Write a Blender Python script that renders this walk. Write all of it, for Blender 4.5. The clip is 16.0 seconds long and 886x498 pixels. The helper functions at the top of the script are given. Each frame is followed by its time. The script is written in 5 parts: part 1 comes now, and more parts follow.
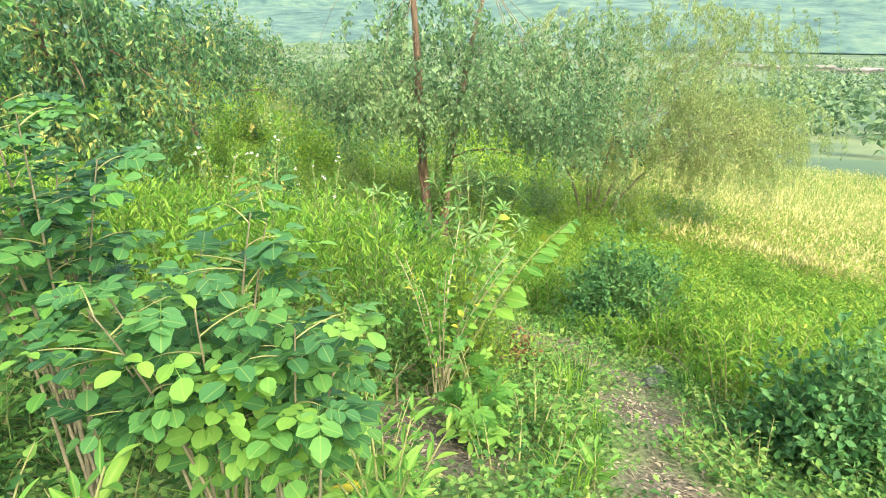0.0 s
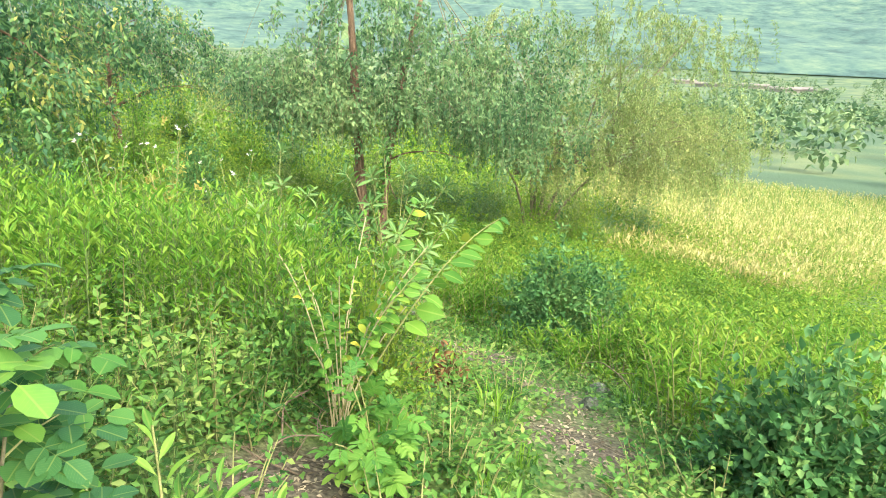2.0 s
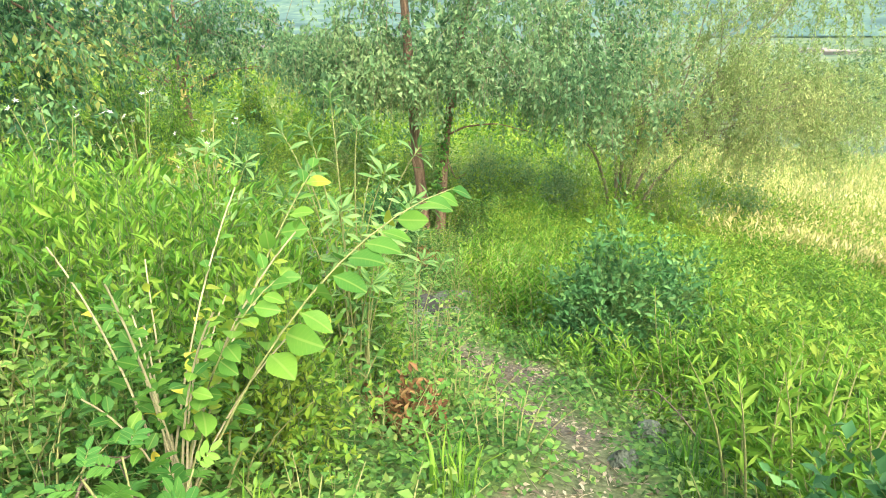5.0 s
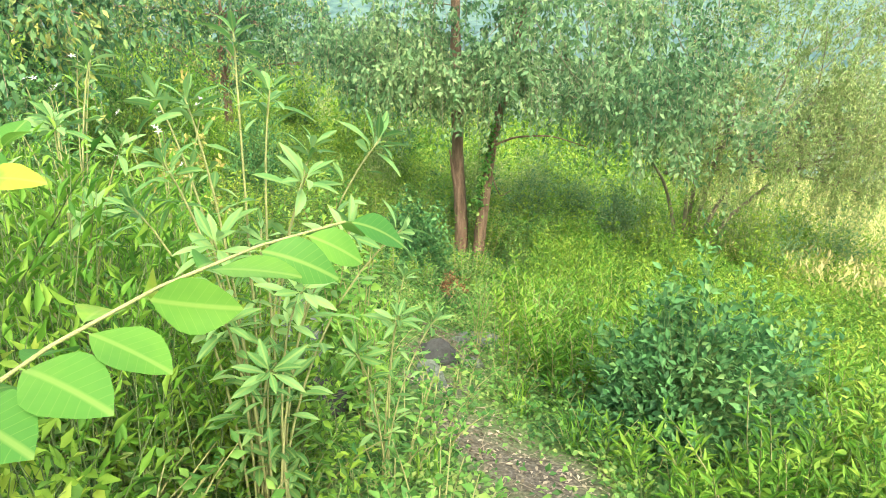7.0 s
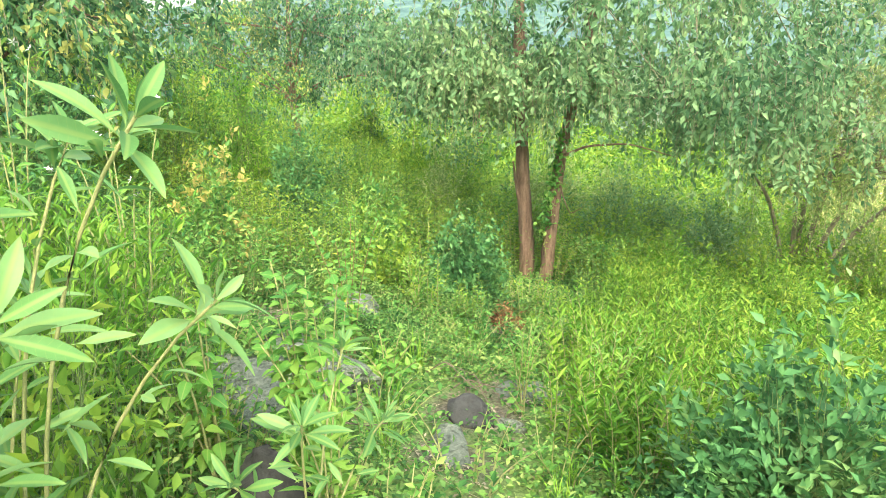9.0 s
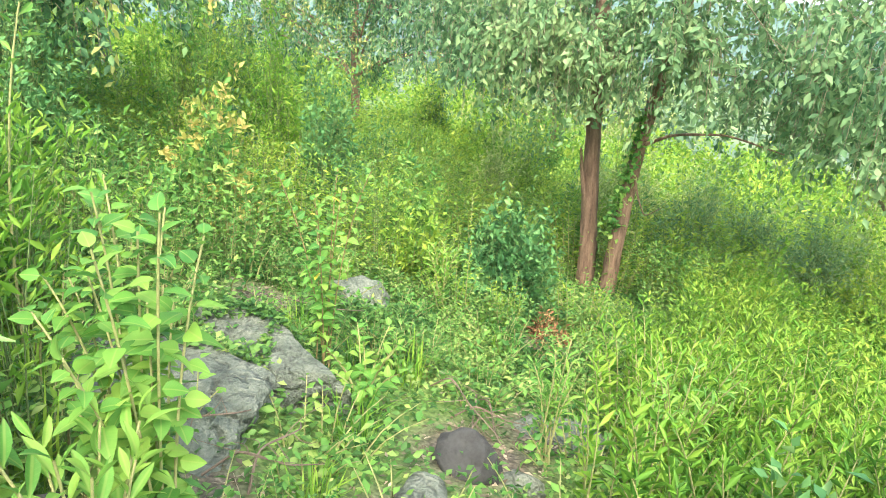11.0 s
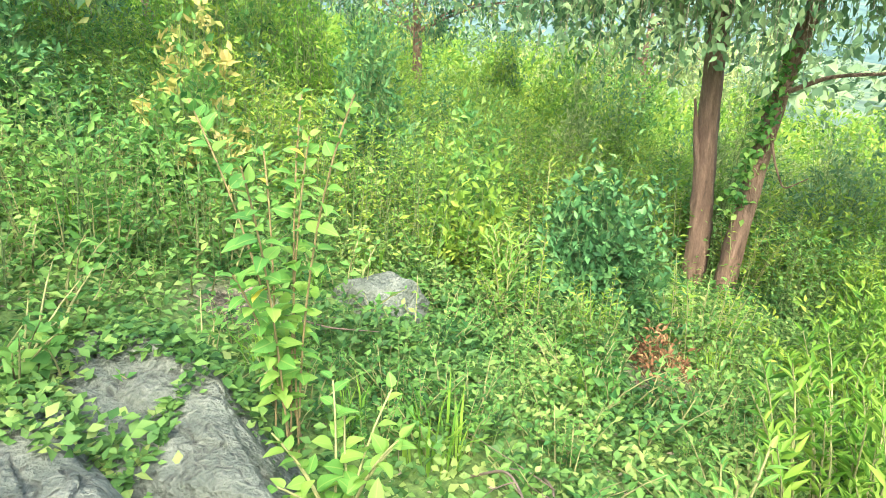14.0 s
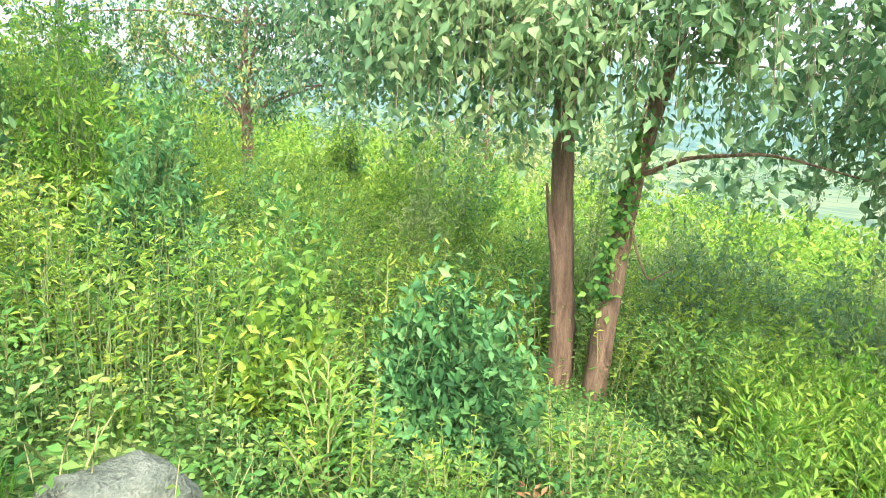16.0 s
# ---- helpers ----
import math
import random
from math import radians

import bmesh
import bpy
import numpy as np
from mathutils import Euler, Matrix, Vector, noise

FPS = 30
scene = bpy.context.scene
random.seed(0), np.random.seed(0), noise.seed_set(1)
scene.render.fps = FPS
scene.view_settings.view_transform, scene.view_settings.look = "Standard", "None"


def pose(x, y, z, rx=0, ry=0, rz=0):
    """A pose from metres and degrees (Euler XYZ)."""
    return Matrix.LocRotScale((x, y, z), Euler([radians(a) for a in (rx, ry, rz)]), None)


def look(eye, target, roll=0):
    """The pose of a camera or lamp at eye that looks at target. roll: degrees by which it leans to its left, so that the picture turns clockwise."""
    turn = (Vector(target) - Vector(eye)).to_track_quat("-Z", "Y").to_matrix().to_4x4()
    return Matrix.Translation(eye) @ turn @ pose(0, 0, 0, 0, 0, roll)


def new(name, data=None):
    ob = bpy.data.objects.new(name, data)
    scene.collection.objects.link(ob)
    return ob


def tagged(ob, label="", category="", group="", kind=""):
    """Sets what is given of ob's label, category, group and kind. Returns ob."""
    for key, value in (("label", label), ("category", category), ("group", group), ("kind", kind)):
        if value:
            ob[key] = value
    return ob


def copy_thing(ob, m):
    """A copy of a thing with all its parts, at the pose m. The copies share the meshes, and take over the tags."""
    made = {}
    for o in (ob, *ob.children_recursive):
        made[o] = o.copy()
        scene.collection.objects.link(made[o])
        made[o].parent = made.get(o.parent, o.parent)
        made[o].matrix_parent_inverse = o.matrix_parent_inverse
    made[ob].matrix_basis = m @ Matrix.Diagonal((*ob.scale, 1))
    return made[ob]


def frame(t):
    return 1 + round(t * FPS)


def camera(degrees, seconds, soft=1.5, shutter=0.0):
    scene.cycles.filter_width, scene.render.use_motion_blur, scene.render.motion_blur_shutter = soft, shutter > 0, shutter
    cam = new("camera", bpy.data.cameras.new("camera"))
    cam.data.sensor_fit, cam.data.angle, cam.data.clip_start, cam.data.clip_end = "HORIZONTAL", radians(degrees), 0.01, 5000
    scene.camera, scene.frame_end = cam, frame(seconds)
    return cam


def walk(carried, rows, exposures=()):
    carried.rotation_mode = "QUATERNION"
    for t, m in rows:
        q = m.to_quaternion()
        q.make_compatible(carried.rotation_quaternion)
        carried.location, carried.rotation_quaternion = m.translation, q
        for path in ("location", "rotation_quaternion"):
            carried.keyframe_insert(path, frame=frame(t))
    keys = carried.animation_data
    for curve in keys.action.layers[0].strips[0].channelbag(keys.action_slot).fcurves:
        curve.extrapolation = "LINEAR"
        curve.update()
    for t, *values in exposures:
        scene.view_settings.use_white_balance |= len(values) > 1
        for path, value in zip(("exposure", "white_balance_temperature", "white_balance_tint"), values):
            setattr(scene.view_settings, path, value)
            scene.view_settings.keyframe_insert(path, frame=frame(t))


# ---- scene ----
cam = camera(69.3, 16.0, soft=0.5)
PATH = [
    (0, (0.003, 0.032, 1.48), (-0.002, 1.922, 0.826), -0.0),
    (0.5, (0.004, 0.234, 1.386), (0.105, 2.118, 0.723), -0.8),
    (1, (0.036, 0.39, 1.325), (0.021, 2.276, 0.661), -0.4),
    (1.5, (0.212, 0.506, 1.263), (0.219, 2.393, 0.602), -0.1),
    (2, (0.279, 0.698, 1.205), (0.43, 2.591, 0.58), 1.8),
    (2.5, (0.337, 0.873, 1.176), (0.39, 2.756, 0.506), 0.8),
    (3, (0.566, 1.074, 1.096), (0.466, 2.977, 0.491), 2.1),
    (3.2, (0.673, 1.195, 1.07), (0.641, 3.066, 0.363), 1.9),
    (5.3, (1.122, 2.281, 0.733), (0.948, 4.162, 0.074), -1.6),
    (5.5, (1.096, 2.47, 0.71), (0.956, 4.355, 0.059), -0.6),
    (6, (1.097, 2.9, 0.643), (0.862, 4.781, 0.004), -0.6),
    (6.5, (1.202, 3.207, 0.54), (0.814, 5.054, -0.121), -0.1),
    (7, (1.254, 3.594, 0.42), (0.923, 5.463, -0.21), 1.4),
    (7.5, (1.358, 4.004, 0.35), (0.879, 5.831, -0.306), -0.6),
    (8, (1.427, 4.262, 0.279), (0.877, 6.072, -0.37), -1.3),
    (8.5, (1.387, 4.535, 0.179), (0.885, 6.361, -0.466), -0.5),
    (9, (1.444, 4.812, 0.191), (0.845, 6.627, -0.398), -0.6),
    (9.2, (1.48, 4.892, 0.105), (0.846, 6.698, -0.474), 0.6),
    (11.5, (1.144, 6.351, -0.525), (0.306, 8.081, -1.076), 2.5),
    (11.6, (1.098, 6.369, -0.555), (0.25, 8.11, -1.057), 1.6),
    (12, (1.019, 6.666, -0.611), (0.167, 8.35, -1.271), 0.6),
    (12.5, (0.978, 6.863, -0.679), (0.009, 8.48, -1.348), 1.2),
    (13, (0.846, 7.17, -0.772), (-0.12, 8.764, -1.496), -0.1),
    (13.5, (0.751, 7.461, -0.851), (-0.266, 9.054, -1.504), 0.5),
    (14, (0.673, 7.737, -0.846), (-0.307, 9.351, -1.505), 2.0),
    (14.5, (0.456, 8.074, -0.899), (-0.552, 9.719, -1.427), -0.7),
    (15, (0.367, 8.377, -0.89), (-0.633, 10.061, -1.296), 1.8),
    (15.5, (0.409, 8.681, -0.871), (-0.445, 10.425, -1.352), 2.1),
    (16, (0.327, 8.906, -0.946), (-0.29, 10.767, -1.341), 2.7),
]
walk(cam, [(t, look(eye, target, roll)) for t, eye, target, roll in PATH],
     [(0, 2.05, 7650, 4), (8, 2.2, 7500, 3), (12, 2.42, 7000, 11), (16, 2.48, 6900, 10)])

# ---------------------------------------------------------------- light
world = bpy.data.worlds.new("world")
scene.world = world
world.use_nodes = True
wn = world.node_tree
sky = wn.nodes.new("ShaderNodeTexSky")
sky.sky_type = "NISHITA"
sky.sun_disc = False
sky.sun_elevation, sky.sun_rotation = radians(48), radians(152)
sky.air_density, sky.dust_density, sky.ozone_density = 1.0, 4.0, 1.0
wn.nodes["Background"].inputs["Strength"].default_value = 0.15
wn.links.new(sky.outputs["Color"], wn.nodes["Background"].inputs["Color"])
sun_data = bpy.data.lights.new("sun", "SUN")
sun_data.energy, sun_data.angle, sun_data.color = 1.0, radians(60), (1.0, 0.97, 0.91)
sun = new("sun", sun_data)
sun.matrix_world = look((16.0, -30.0, 37.8), (0, 0, 0))

# ---------------------------------------------------------------- materials
def nodes_of(name):
    m = bpy.data.materials.new(name)
    m.use_nodes = True
    return m, m.node_tree.nodes, m.node_tree.links, m.node_tree.nodes["Principled BSDF"]


def ramp(ns, stops):
    r = ns.new("ShaderNodeValToRGB")
    e = r.color_ramp.elements
    while len(e) < len(stops):
        e.new(0.5)
    for k, (p, c) in zip(e, stops):
        k.position, k.color = p, (*c, 1)
    return r


def leaf_material(name, stops, glow=0.42, rough=0.5, single=False, patch=1.6):
    """Leaf colour varies leaf by leaf and in drifts over the plants; thin leaves let light through."""
    m, ns, ln, bsdf = nodes_of(name)
    rnd = ns.new("ShaderNodeObjectInfo") if single else ns.new("ShaderNodeNewGeometry")
    geo = ns.new("ShaderNodeNewGeometry")
    noise_tex = ns.new("ShaderNodeTexNoise")
    noise_tex.inputs["Scale"].default_value = patch
    noise_tex.inputs["Detail"].default_value = 3
    ln.new(geo.outputs["Position"], noise_tex.inputs["Vector"])
    fine = ns.new("ShaderNodeTexNoise")
    fine.inputs["Scale"].default_value = 60
    ln.new(geo.outputs["Position"], fine.inputs["Vector"])
    a = ns.new("ShaderNodeMath")
    a.operation = "MULTIPLY_ADD"
    ln.new(noise_tex.outputs["Fac"], a.inputs[0])
    a.inputs[1].default_value, a.inputs[2].default_value = 1.9, -0.92
    b = ns.new("ShaderNodeMath")
    b.operation = "MULTIPLY_ADD"
    ln.new(rnd.outputs["Random" if single else "Random Per Island"], b.inputs[0])
    b.inputs[1].default_value = 0.9
    ln.new(a.outputs[0], b.inputs[2])
    c = ns.new("ShaderNodeMath")
    c.operation = "MULTIPLY_ADD"
    ln.new(fine.outputs["Fac"], c.inputs[0])
    c.inputs[1].default_value = 0.16
    ln.new(b.outputs[0], c.inputs[2])
    r = ramp(ns, stops)
    ln.new(c.outputs[0], r.inputs["Fac"])
    colour = r.outputs["Color"]
    if single:
        uv = ns.new("ShaderNodeUVMap")
        sep = ns.new("ShaderNodeSeparateXYZ")
        ln.new(uv.outputs["UV"], sep.inputs[0])
        d = ns.new("ShaderNodeMath")
        d.operation = "SUBTRACT"
        ln.new(sep.outputs["X"], d.inputs[0])
        d.inputs[1].default_value = 0.5
        ab = ns.new("ShaderNodeMath")
        ab.operation = "ABSOLUTE"
        ln.new(d.outputs[0], ab.inputs[0])
        rib = ns.new("ShaderNodeMapRange")
        ln.new(ab.outputs[0], rib.inputs["Value"])
        rib.inputs["From Min"].default_value, rib.inputs["From Max"].default_value = 0.012, 0.035
        rib.inputs["To Min"].default_value, rib.inputs["To Max"].default_value = 0.4, 0.0
        # side veins run forwards from the midrib
        vein = ns.new("ShaderNodeMath")
        vein.operation = "MULTIPLY_ADD"
        ln.new(ab.outputs[0], vein.inputs[0])
        vein.inputs[1].default_value = -0.7
        ln.new(sep.outputs["Y"], vein.inputs[2])
        saw = ns.new("ShaderNodeMath")
        saw.operation = "PINGPONG"
        ln.new(vein.outputs[0], saw.inputs[0])
        saw.inputs[1].default_value = 0.05
        vr = ns.new("ShaderNodeMapRange")
        ln.new(saw.outputs[0], vr.inputs["Value"])
        vr.inputs["From Min"].default_value, vr.inputs["From Max"].default_value = 0.0, 0.008
        vr.inputs["To Min"].default_value, vr.inputs["To Max"].default_value = 0.14, 0.0
        mx = ns.new("ShaderNodeMath")
        mx.operation = "MAXIMUM"
        ln.new(rib.outputs["Result"], mx.inputs[0])
        ln.new(vr.outputs["Result"], mx.inputs[1])
        mix = ns.new("ShaderNodeMix")
        mix.data_type = "RGBA"
        ln.new(mx.outputs[0], mix.inputs["Factor"])
        ln.new(colour, mix.inputs["A"])
        mix.inputs["B"].default_value = (0.32, 0.42, 0.12, 1)
        colour = mix.outputs["Result"]
        bump = ns.new("ShaderNodeBump")
        bump.inputs["Strength"].default_value = 0.25
        bump.inputs["Distance"].default_value = 0.002
        ln.new(mx.outputs[0], bump.inputs["Height"])
        ln.new(bump.outputs["Normal"], bsdf.inputs["Normal"])
    ln.new(colour, bsdf.inputs["Base Color"])
    bsdf.inputs["Roughness"].default_value = rough
    bsdf.inputs["Specular IOR Level"].default_value = 0.2
    tr = ns.new("ShaderNodeBsdfTranslucent")
    ln.new(colour, tr.inputs["Color"])
    sh = ns.new("ShaderNodeMixShader")
    sh.inputs["Fac"].default_value = glow
    ln.new(bsdf.outputs[0], sh.inputs[1])
    ln.new(tr.outputs[0], sh.inputs[2])
    ln.new(sh.outputs[0], ns["Material Output"].inputs["Surface"])
    return m


def rough_material(name, stops, scale, detail=8, rough=0.9, bump_strength=0.5, bump_distance=0.02, stretch=(1, 1, 1)):
    m, ns, ln, bsdf = nodes_of(name)
    tc = ns.new("ShaderNodeNewGeometry")
    mp = ns.new("ShaderNodeMapping")
    mp.inputs["Scale"].default_value = stretch
    ln.new(tc.outputs["Position"], mp.inputs["Vector"])
    n1 = ns.new("ShaderNodeTexNoise")
    n1.inputs["Scale"].default_value, n1.inputs["Detail"].default_value = scale, detail
    n1.inputs["Roughness"].default_value = 0.65
    ln.new(mp.outputs[0], n1.inputs["Vector"])
    n2 = ns.new("ShaderNodeTexNoise")
    n2.inputs["Scale"].default_value, n2.inputs["Detail"].default_value = scale * 9, 4
    ln.new(mp.outputs[0], n2.inputs["Vector"])
    ad = ns.new("ShaderNodeMath")
    ad.operation = "MULTIPLY_ADD"
    ln.new(n2.outputs["Fac"], ad.inputs[0])
    ad.inputs[1].default_value = 0.45
    sb = ns.new("ShaderNodeMath")
    sb.operation = "SUBTRACT"
    ln.new(n1.outputs["Fac"], sb.inputs[0])
    sb.inputs[1].default_value = 0.22
    ln.new(sb.outputs[0], ad.inputs[2])
    r = ramp(ns, stops)
    ln.new(ad.outputs[0], r.inputs["Fac"])
    ln.new(r.outputs["Color"], bsdf.inputs["Base Color"])
    bsdf.inputs["Roughness"].default_value = rough
    bu = ns.new("ShaderNodeBump")
    bu.inputs["Strength"].default_value, bu.inputs["Distance"].default_value = bump_strength, bump_distance
    ln.new(ad.outputs[0], bu.inputs["Height"])
    ln.new(bu.outputs["Normal"], bsdf.inputs["Normal"])
    return m


M_LIME = leaf_material("lime_leaf", [(0.0, (0.07, 0.18, 0.035)), (0.4, (0.16, 0.32, 0.05)), (0.8, (0.255, 0.41, 0.06)), (1.0, (0.33, 0.44, 0.075))], glow=0.46)
M_GREEN = leaf_material("green_leaf", [(0.0, (0.04, 0.15, 0.042)), (0.5, (0.12, 0.30, 0.068)), (0.85, (0.19, 0.37, 0.085)), (1.0, (0.27, 0.43, 0.11))])
M_BRIGHT = leaf_material("bright_leaf", [(0.0, (0.06, 0.19, 0.03)), (0.5, (0.145, 0.34, 0.042)), (1.0, (0.27, 0.44, 0.07))], glow=0.46)
M_DARK = leaf_material("dark_leaf", [(0.0, (0.035, 0.12, 0.045)), (0.5, (0.075, 0.22, 0.075)), (0.9, (0.13, 0.30, 0.10)), (1.0, (0.19, 0.35, 0.12))], glow=0.3)
M_TREE = leaf_material("tree_leaf", [(0.0, (0.07, 0.17, 0.085)), (0.45, (0.15, 0.29, 0.135)), (0.85, (0.225, 0.37, 0.175)), (1.0, (0.28, 0.41, 0.19))], glow=0.48, rough=0.6, patch=0.5)
M_FEATHER = leaf_material("feather_leaf", [(0.0, (0.15, 0.25, 0.09)), (0.5, (0.28, 0.40, 0.15)), (1.0, (0.44, 0.50, 0.21))], glow=0.48, patch=0.5)
M_DEEP = leaf_material("deep_tree_leaf", [(0.0, (0.035, 0.11, 0.06)), (0.5, (0.09, 0.22, 0.10)), (0.9, (0.20, 0.36, 0.13)), (1.0, (0.42, 0.46, 0.15))], glow=0.4, patch=0.7)
M_PEACH = leaf_material("yellowing_leaf", [(0.0, (0.20, 0.30, 0.07)), (0.5, (0.38, 0.40, 0.11)), (1.0, (0.50, 0.42, 0.15))], glow=0.4)
M_GOLD = leaf_material("dry_grass", [(0.0, (0.10, 0.24, 0.05)), (0.45, (0.24, 0.36, 0.09)), (0.75, (0.40, 0.43, 0.15)), (1.0, (0.55, 0.50, 0.22))], glow=0.3, rough=0.7, patch=0.45)
M_SEED = leaf_material("seed_heads", [(0.0, (0.36, 0.40, 0.14)), (0.5, (0.56, 0.53, 0.22)), (1.0, (0.70, 0.62, 0.34))], glow=0.3, rough=0.8, patch=0.6)
M_CREEP = leaf_material("creeping_leaf", [(0.0, (0.03, 0.10, 0.028)), (0.5, (0.085, 0.20, 0.05)), (0.85, (0.15, 0.29, 0.07)), (1.0, (0.26, 0.36, 0.11))], glow=0.3)
M_LITTER = leaf_material("leaf_litter", [(0.0, (0.075, 0.065, 0.045)), (0.5, (0.19, 0.165, 0.12)), (1.0, (0.38, 0.34, 0.25))], glow=0.05, rough=0.8)
M_RUST = leaf_material("withered_leaf", [(0.0, (0.08, 0.045, 0.022)), (0.6, (0.20, 0.105, 0.05)), (1.0, (0.32, 0.22, 0.10))], glow=0.1, rough=0.8)
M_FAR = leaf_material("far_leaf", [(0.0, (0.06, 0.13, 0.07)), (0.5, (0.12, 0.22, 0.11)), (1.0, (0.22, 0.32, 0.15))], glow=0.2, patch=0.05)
L_ROUND = leaf_material("round_leaf", [(0.0, (0.03, 0.115, 0.055)), (0.45, (0.055, 0.185, 0.065)), (0.85, (0.10, 0.27, 0.07)), (1.0, (0.17, 0.36, 0.075))], single=True, glow=0.36, rough=0.5)
L_LONG = leaf_material("long_leaf", [(0.0, (0.05, 0.18, 0.035)), (0.5, (0.095, 0.26, 0.045)), (0.88, (0.17, 0.35, 0.055)), (1.0, (0.34, 0.42, 0.06))], single=True, glow=0.4, rough=0.5)
L_SILVER = leaf_material("silver_leaf", [(0.0, (0.075, 0.20, 0.06)), (0.5, (0.14, 0.31, 0.10)), (1.0, (0.24, 0.42, 0.16))], single=True, glow=0.4)
L_HEART = leaf_material("heart_leaf", [(0.0, (0.065, 0.22, 0.05)), (0.5, (0.125, 0.32, 0.06)), (1.0, (0.24, 0.43, 0.085))], single=True, glow=0.4)
L_YELLOW = leaf_material("yellow_leaf", [(0.0, (0.40, 0.44, 0.07)), (0.6, (0.60, 0.52, 0.08)), (1.0, (0.62, 0.40, 0.07))], single=True, glow=0.35)
M_BARK = rough_material("bark", [(0.2, (0.05, 0.036, 0.026)), (0.5, (0.19, 0.125, 0.085)), (0.75, (0.31, 0.215, 0.15)), (0.95, (0.43, 0.35, 0.27))], 9, bump_strength=1.0, bump_distance=0.05, stretch=(2.2, 2.2, 0.3))
M_TWIG = rough_material("twig", [(0.2, (0.11, 0.10, 0.065)), (0.8, (0.30, 0.27, 0.18))], 20)
M_STEM = rough_material("green_stem", [(0.2, (0.16, 0.20, 0.07)), (0.8, (0.36, 0.36, 0.16))], 25)
M_PALE = rough_material("pale_stem", [(0.2, (0.26, 0.24, 0.13)), (0.8, (0.50, 0.45, 0.30))], 25)
M_REDSTEM = rough_material("reddish_stem", [(0.2, (0.14, 0.15, 0.05)), (0.8, (0.28, 0.20, 0.10))], 25)
M_DEAD = rough_material("dead_wood", [(0.2, (0.07, 0.055, 0.04)), (0.8, (0.22, 0.175, 0.13))], 20)
M_STALK = rough_material("green_stalk", [(0.2, (0.08, 0.15, 0.045)), (0.8, (0.20, 0.28, 0.10))], 25)
M_ROCK = rough_material("grey_rock", [(0.15, (0.045, 0.055, 0.045)), (0.42, (0.115, 0.145, 0.115)), (0.62, (0.185, 0.22, 0.175)), (0.9, (0.31, 0.345, 0.28))], 6, detail=12, bump_strength=1.0, bump_distance=0.08)
M_DARKROCK = rough_material("dark_rock", [(0.2, (0.014, 0.016, 0.016)), (0.8, (0.055, 0.06, 0.058))], 5, bump_strength=0.8)
M_WALL = rough_material("pale_wall", [(0.2, (0.24, 0.23, 0.21)), (0.8, (0.34, 0.33, 0.30))], 0.5)
M_ROOF = rough_material("pale_roof", [(0.2, (0.20, 0.19, 0.19)), (0.8, (0.30, 0.27, 0.26))], 0.5)


def cracked(m):
    """Adds dark cracks and pits to a rough material."""
    ns, ln = m.node_tree.nodes, m.node_tree.links
    bsdf = ns["Principled BSDF"]
    geo = ns.new("ShaderNodeNewGeometry")
    warp = ns.new("ShaderNodeTexNoise")
    warp.inputs["Scale"].default_value = 5
    ln.new(geo.outputs["Position"], warp.inputs["Vector"])
    add = ns.new("ShaderNodeVectorMath")
    add.operation = "MULTIPLY_ADD"
    ln.new(warp.outputs["Color"], add.inputs[0])
    add.inputs[1].default_value = (0.6, 0.6, 0.6)
    ln.new(geo.outputs["Position"], add.inputs[2])
    vor = ns.new("ShaderNodeTexVoronoi")
    vor.feature = "DISTANCE_TO_EDGE"
    vor.inputs["Scale"].default_value = 2.3
    ln.new(add.outputs[0], vor.inputs["Vector"])
    line = ns.new("ShaderNodeMapRange")
    ln.new(vor.outputs["Distance"], line.inputs["Value"])
    line.inputs["From Min"].default_value, line.inputs["From Max"].default_value = 0.0, 0.05
    line.inputs["To Min"].default_value, line.inputs["To Max"].default_value = 0.35, 1.0
    old = bsdf.inputs["Base Color"].links[0].from_socket
    mix = ns.new("ShaderNodeMix")
    mix.data_type, mix.blend_type = "RGBA", "MULTIPLY"
    mix.inputs["Factor"].default_value = 0.45
    ln.new(old, mix.inputs["A"])
    ln.new(line.outputs["Result"], mix.inputs["B"])
    ln.new(mix.outputs["Result"], bsdf.inputs["Base Color"])
    bump = ns.new("ShaderNodeBump")
    bump.inputs["Strength"].default_value, bump.inputs["Distance"].default_value = 0.5, 0.03
    ln.new(line.outputs["Result"], bump.inputs["Height"])
    ln.new(bsdf.inputs["Normal"].links[0].from_socket, bump.inputs["Normal"])
    ln.new(bump.outputs["Normal"], bsdf.inputs["Normal"])


cracked(M_ROCK)


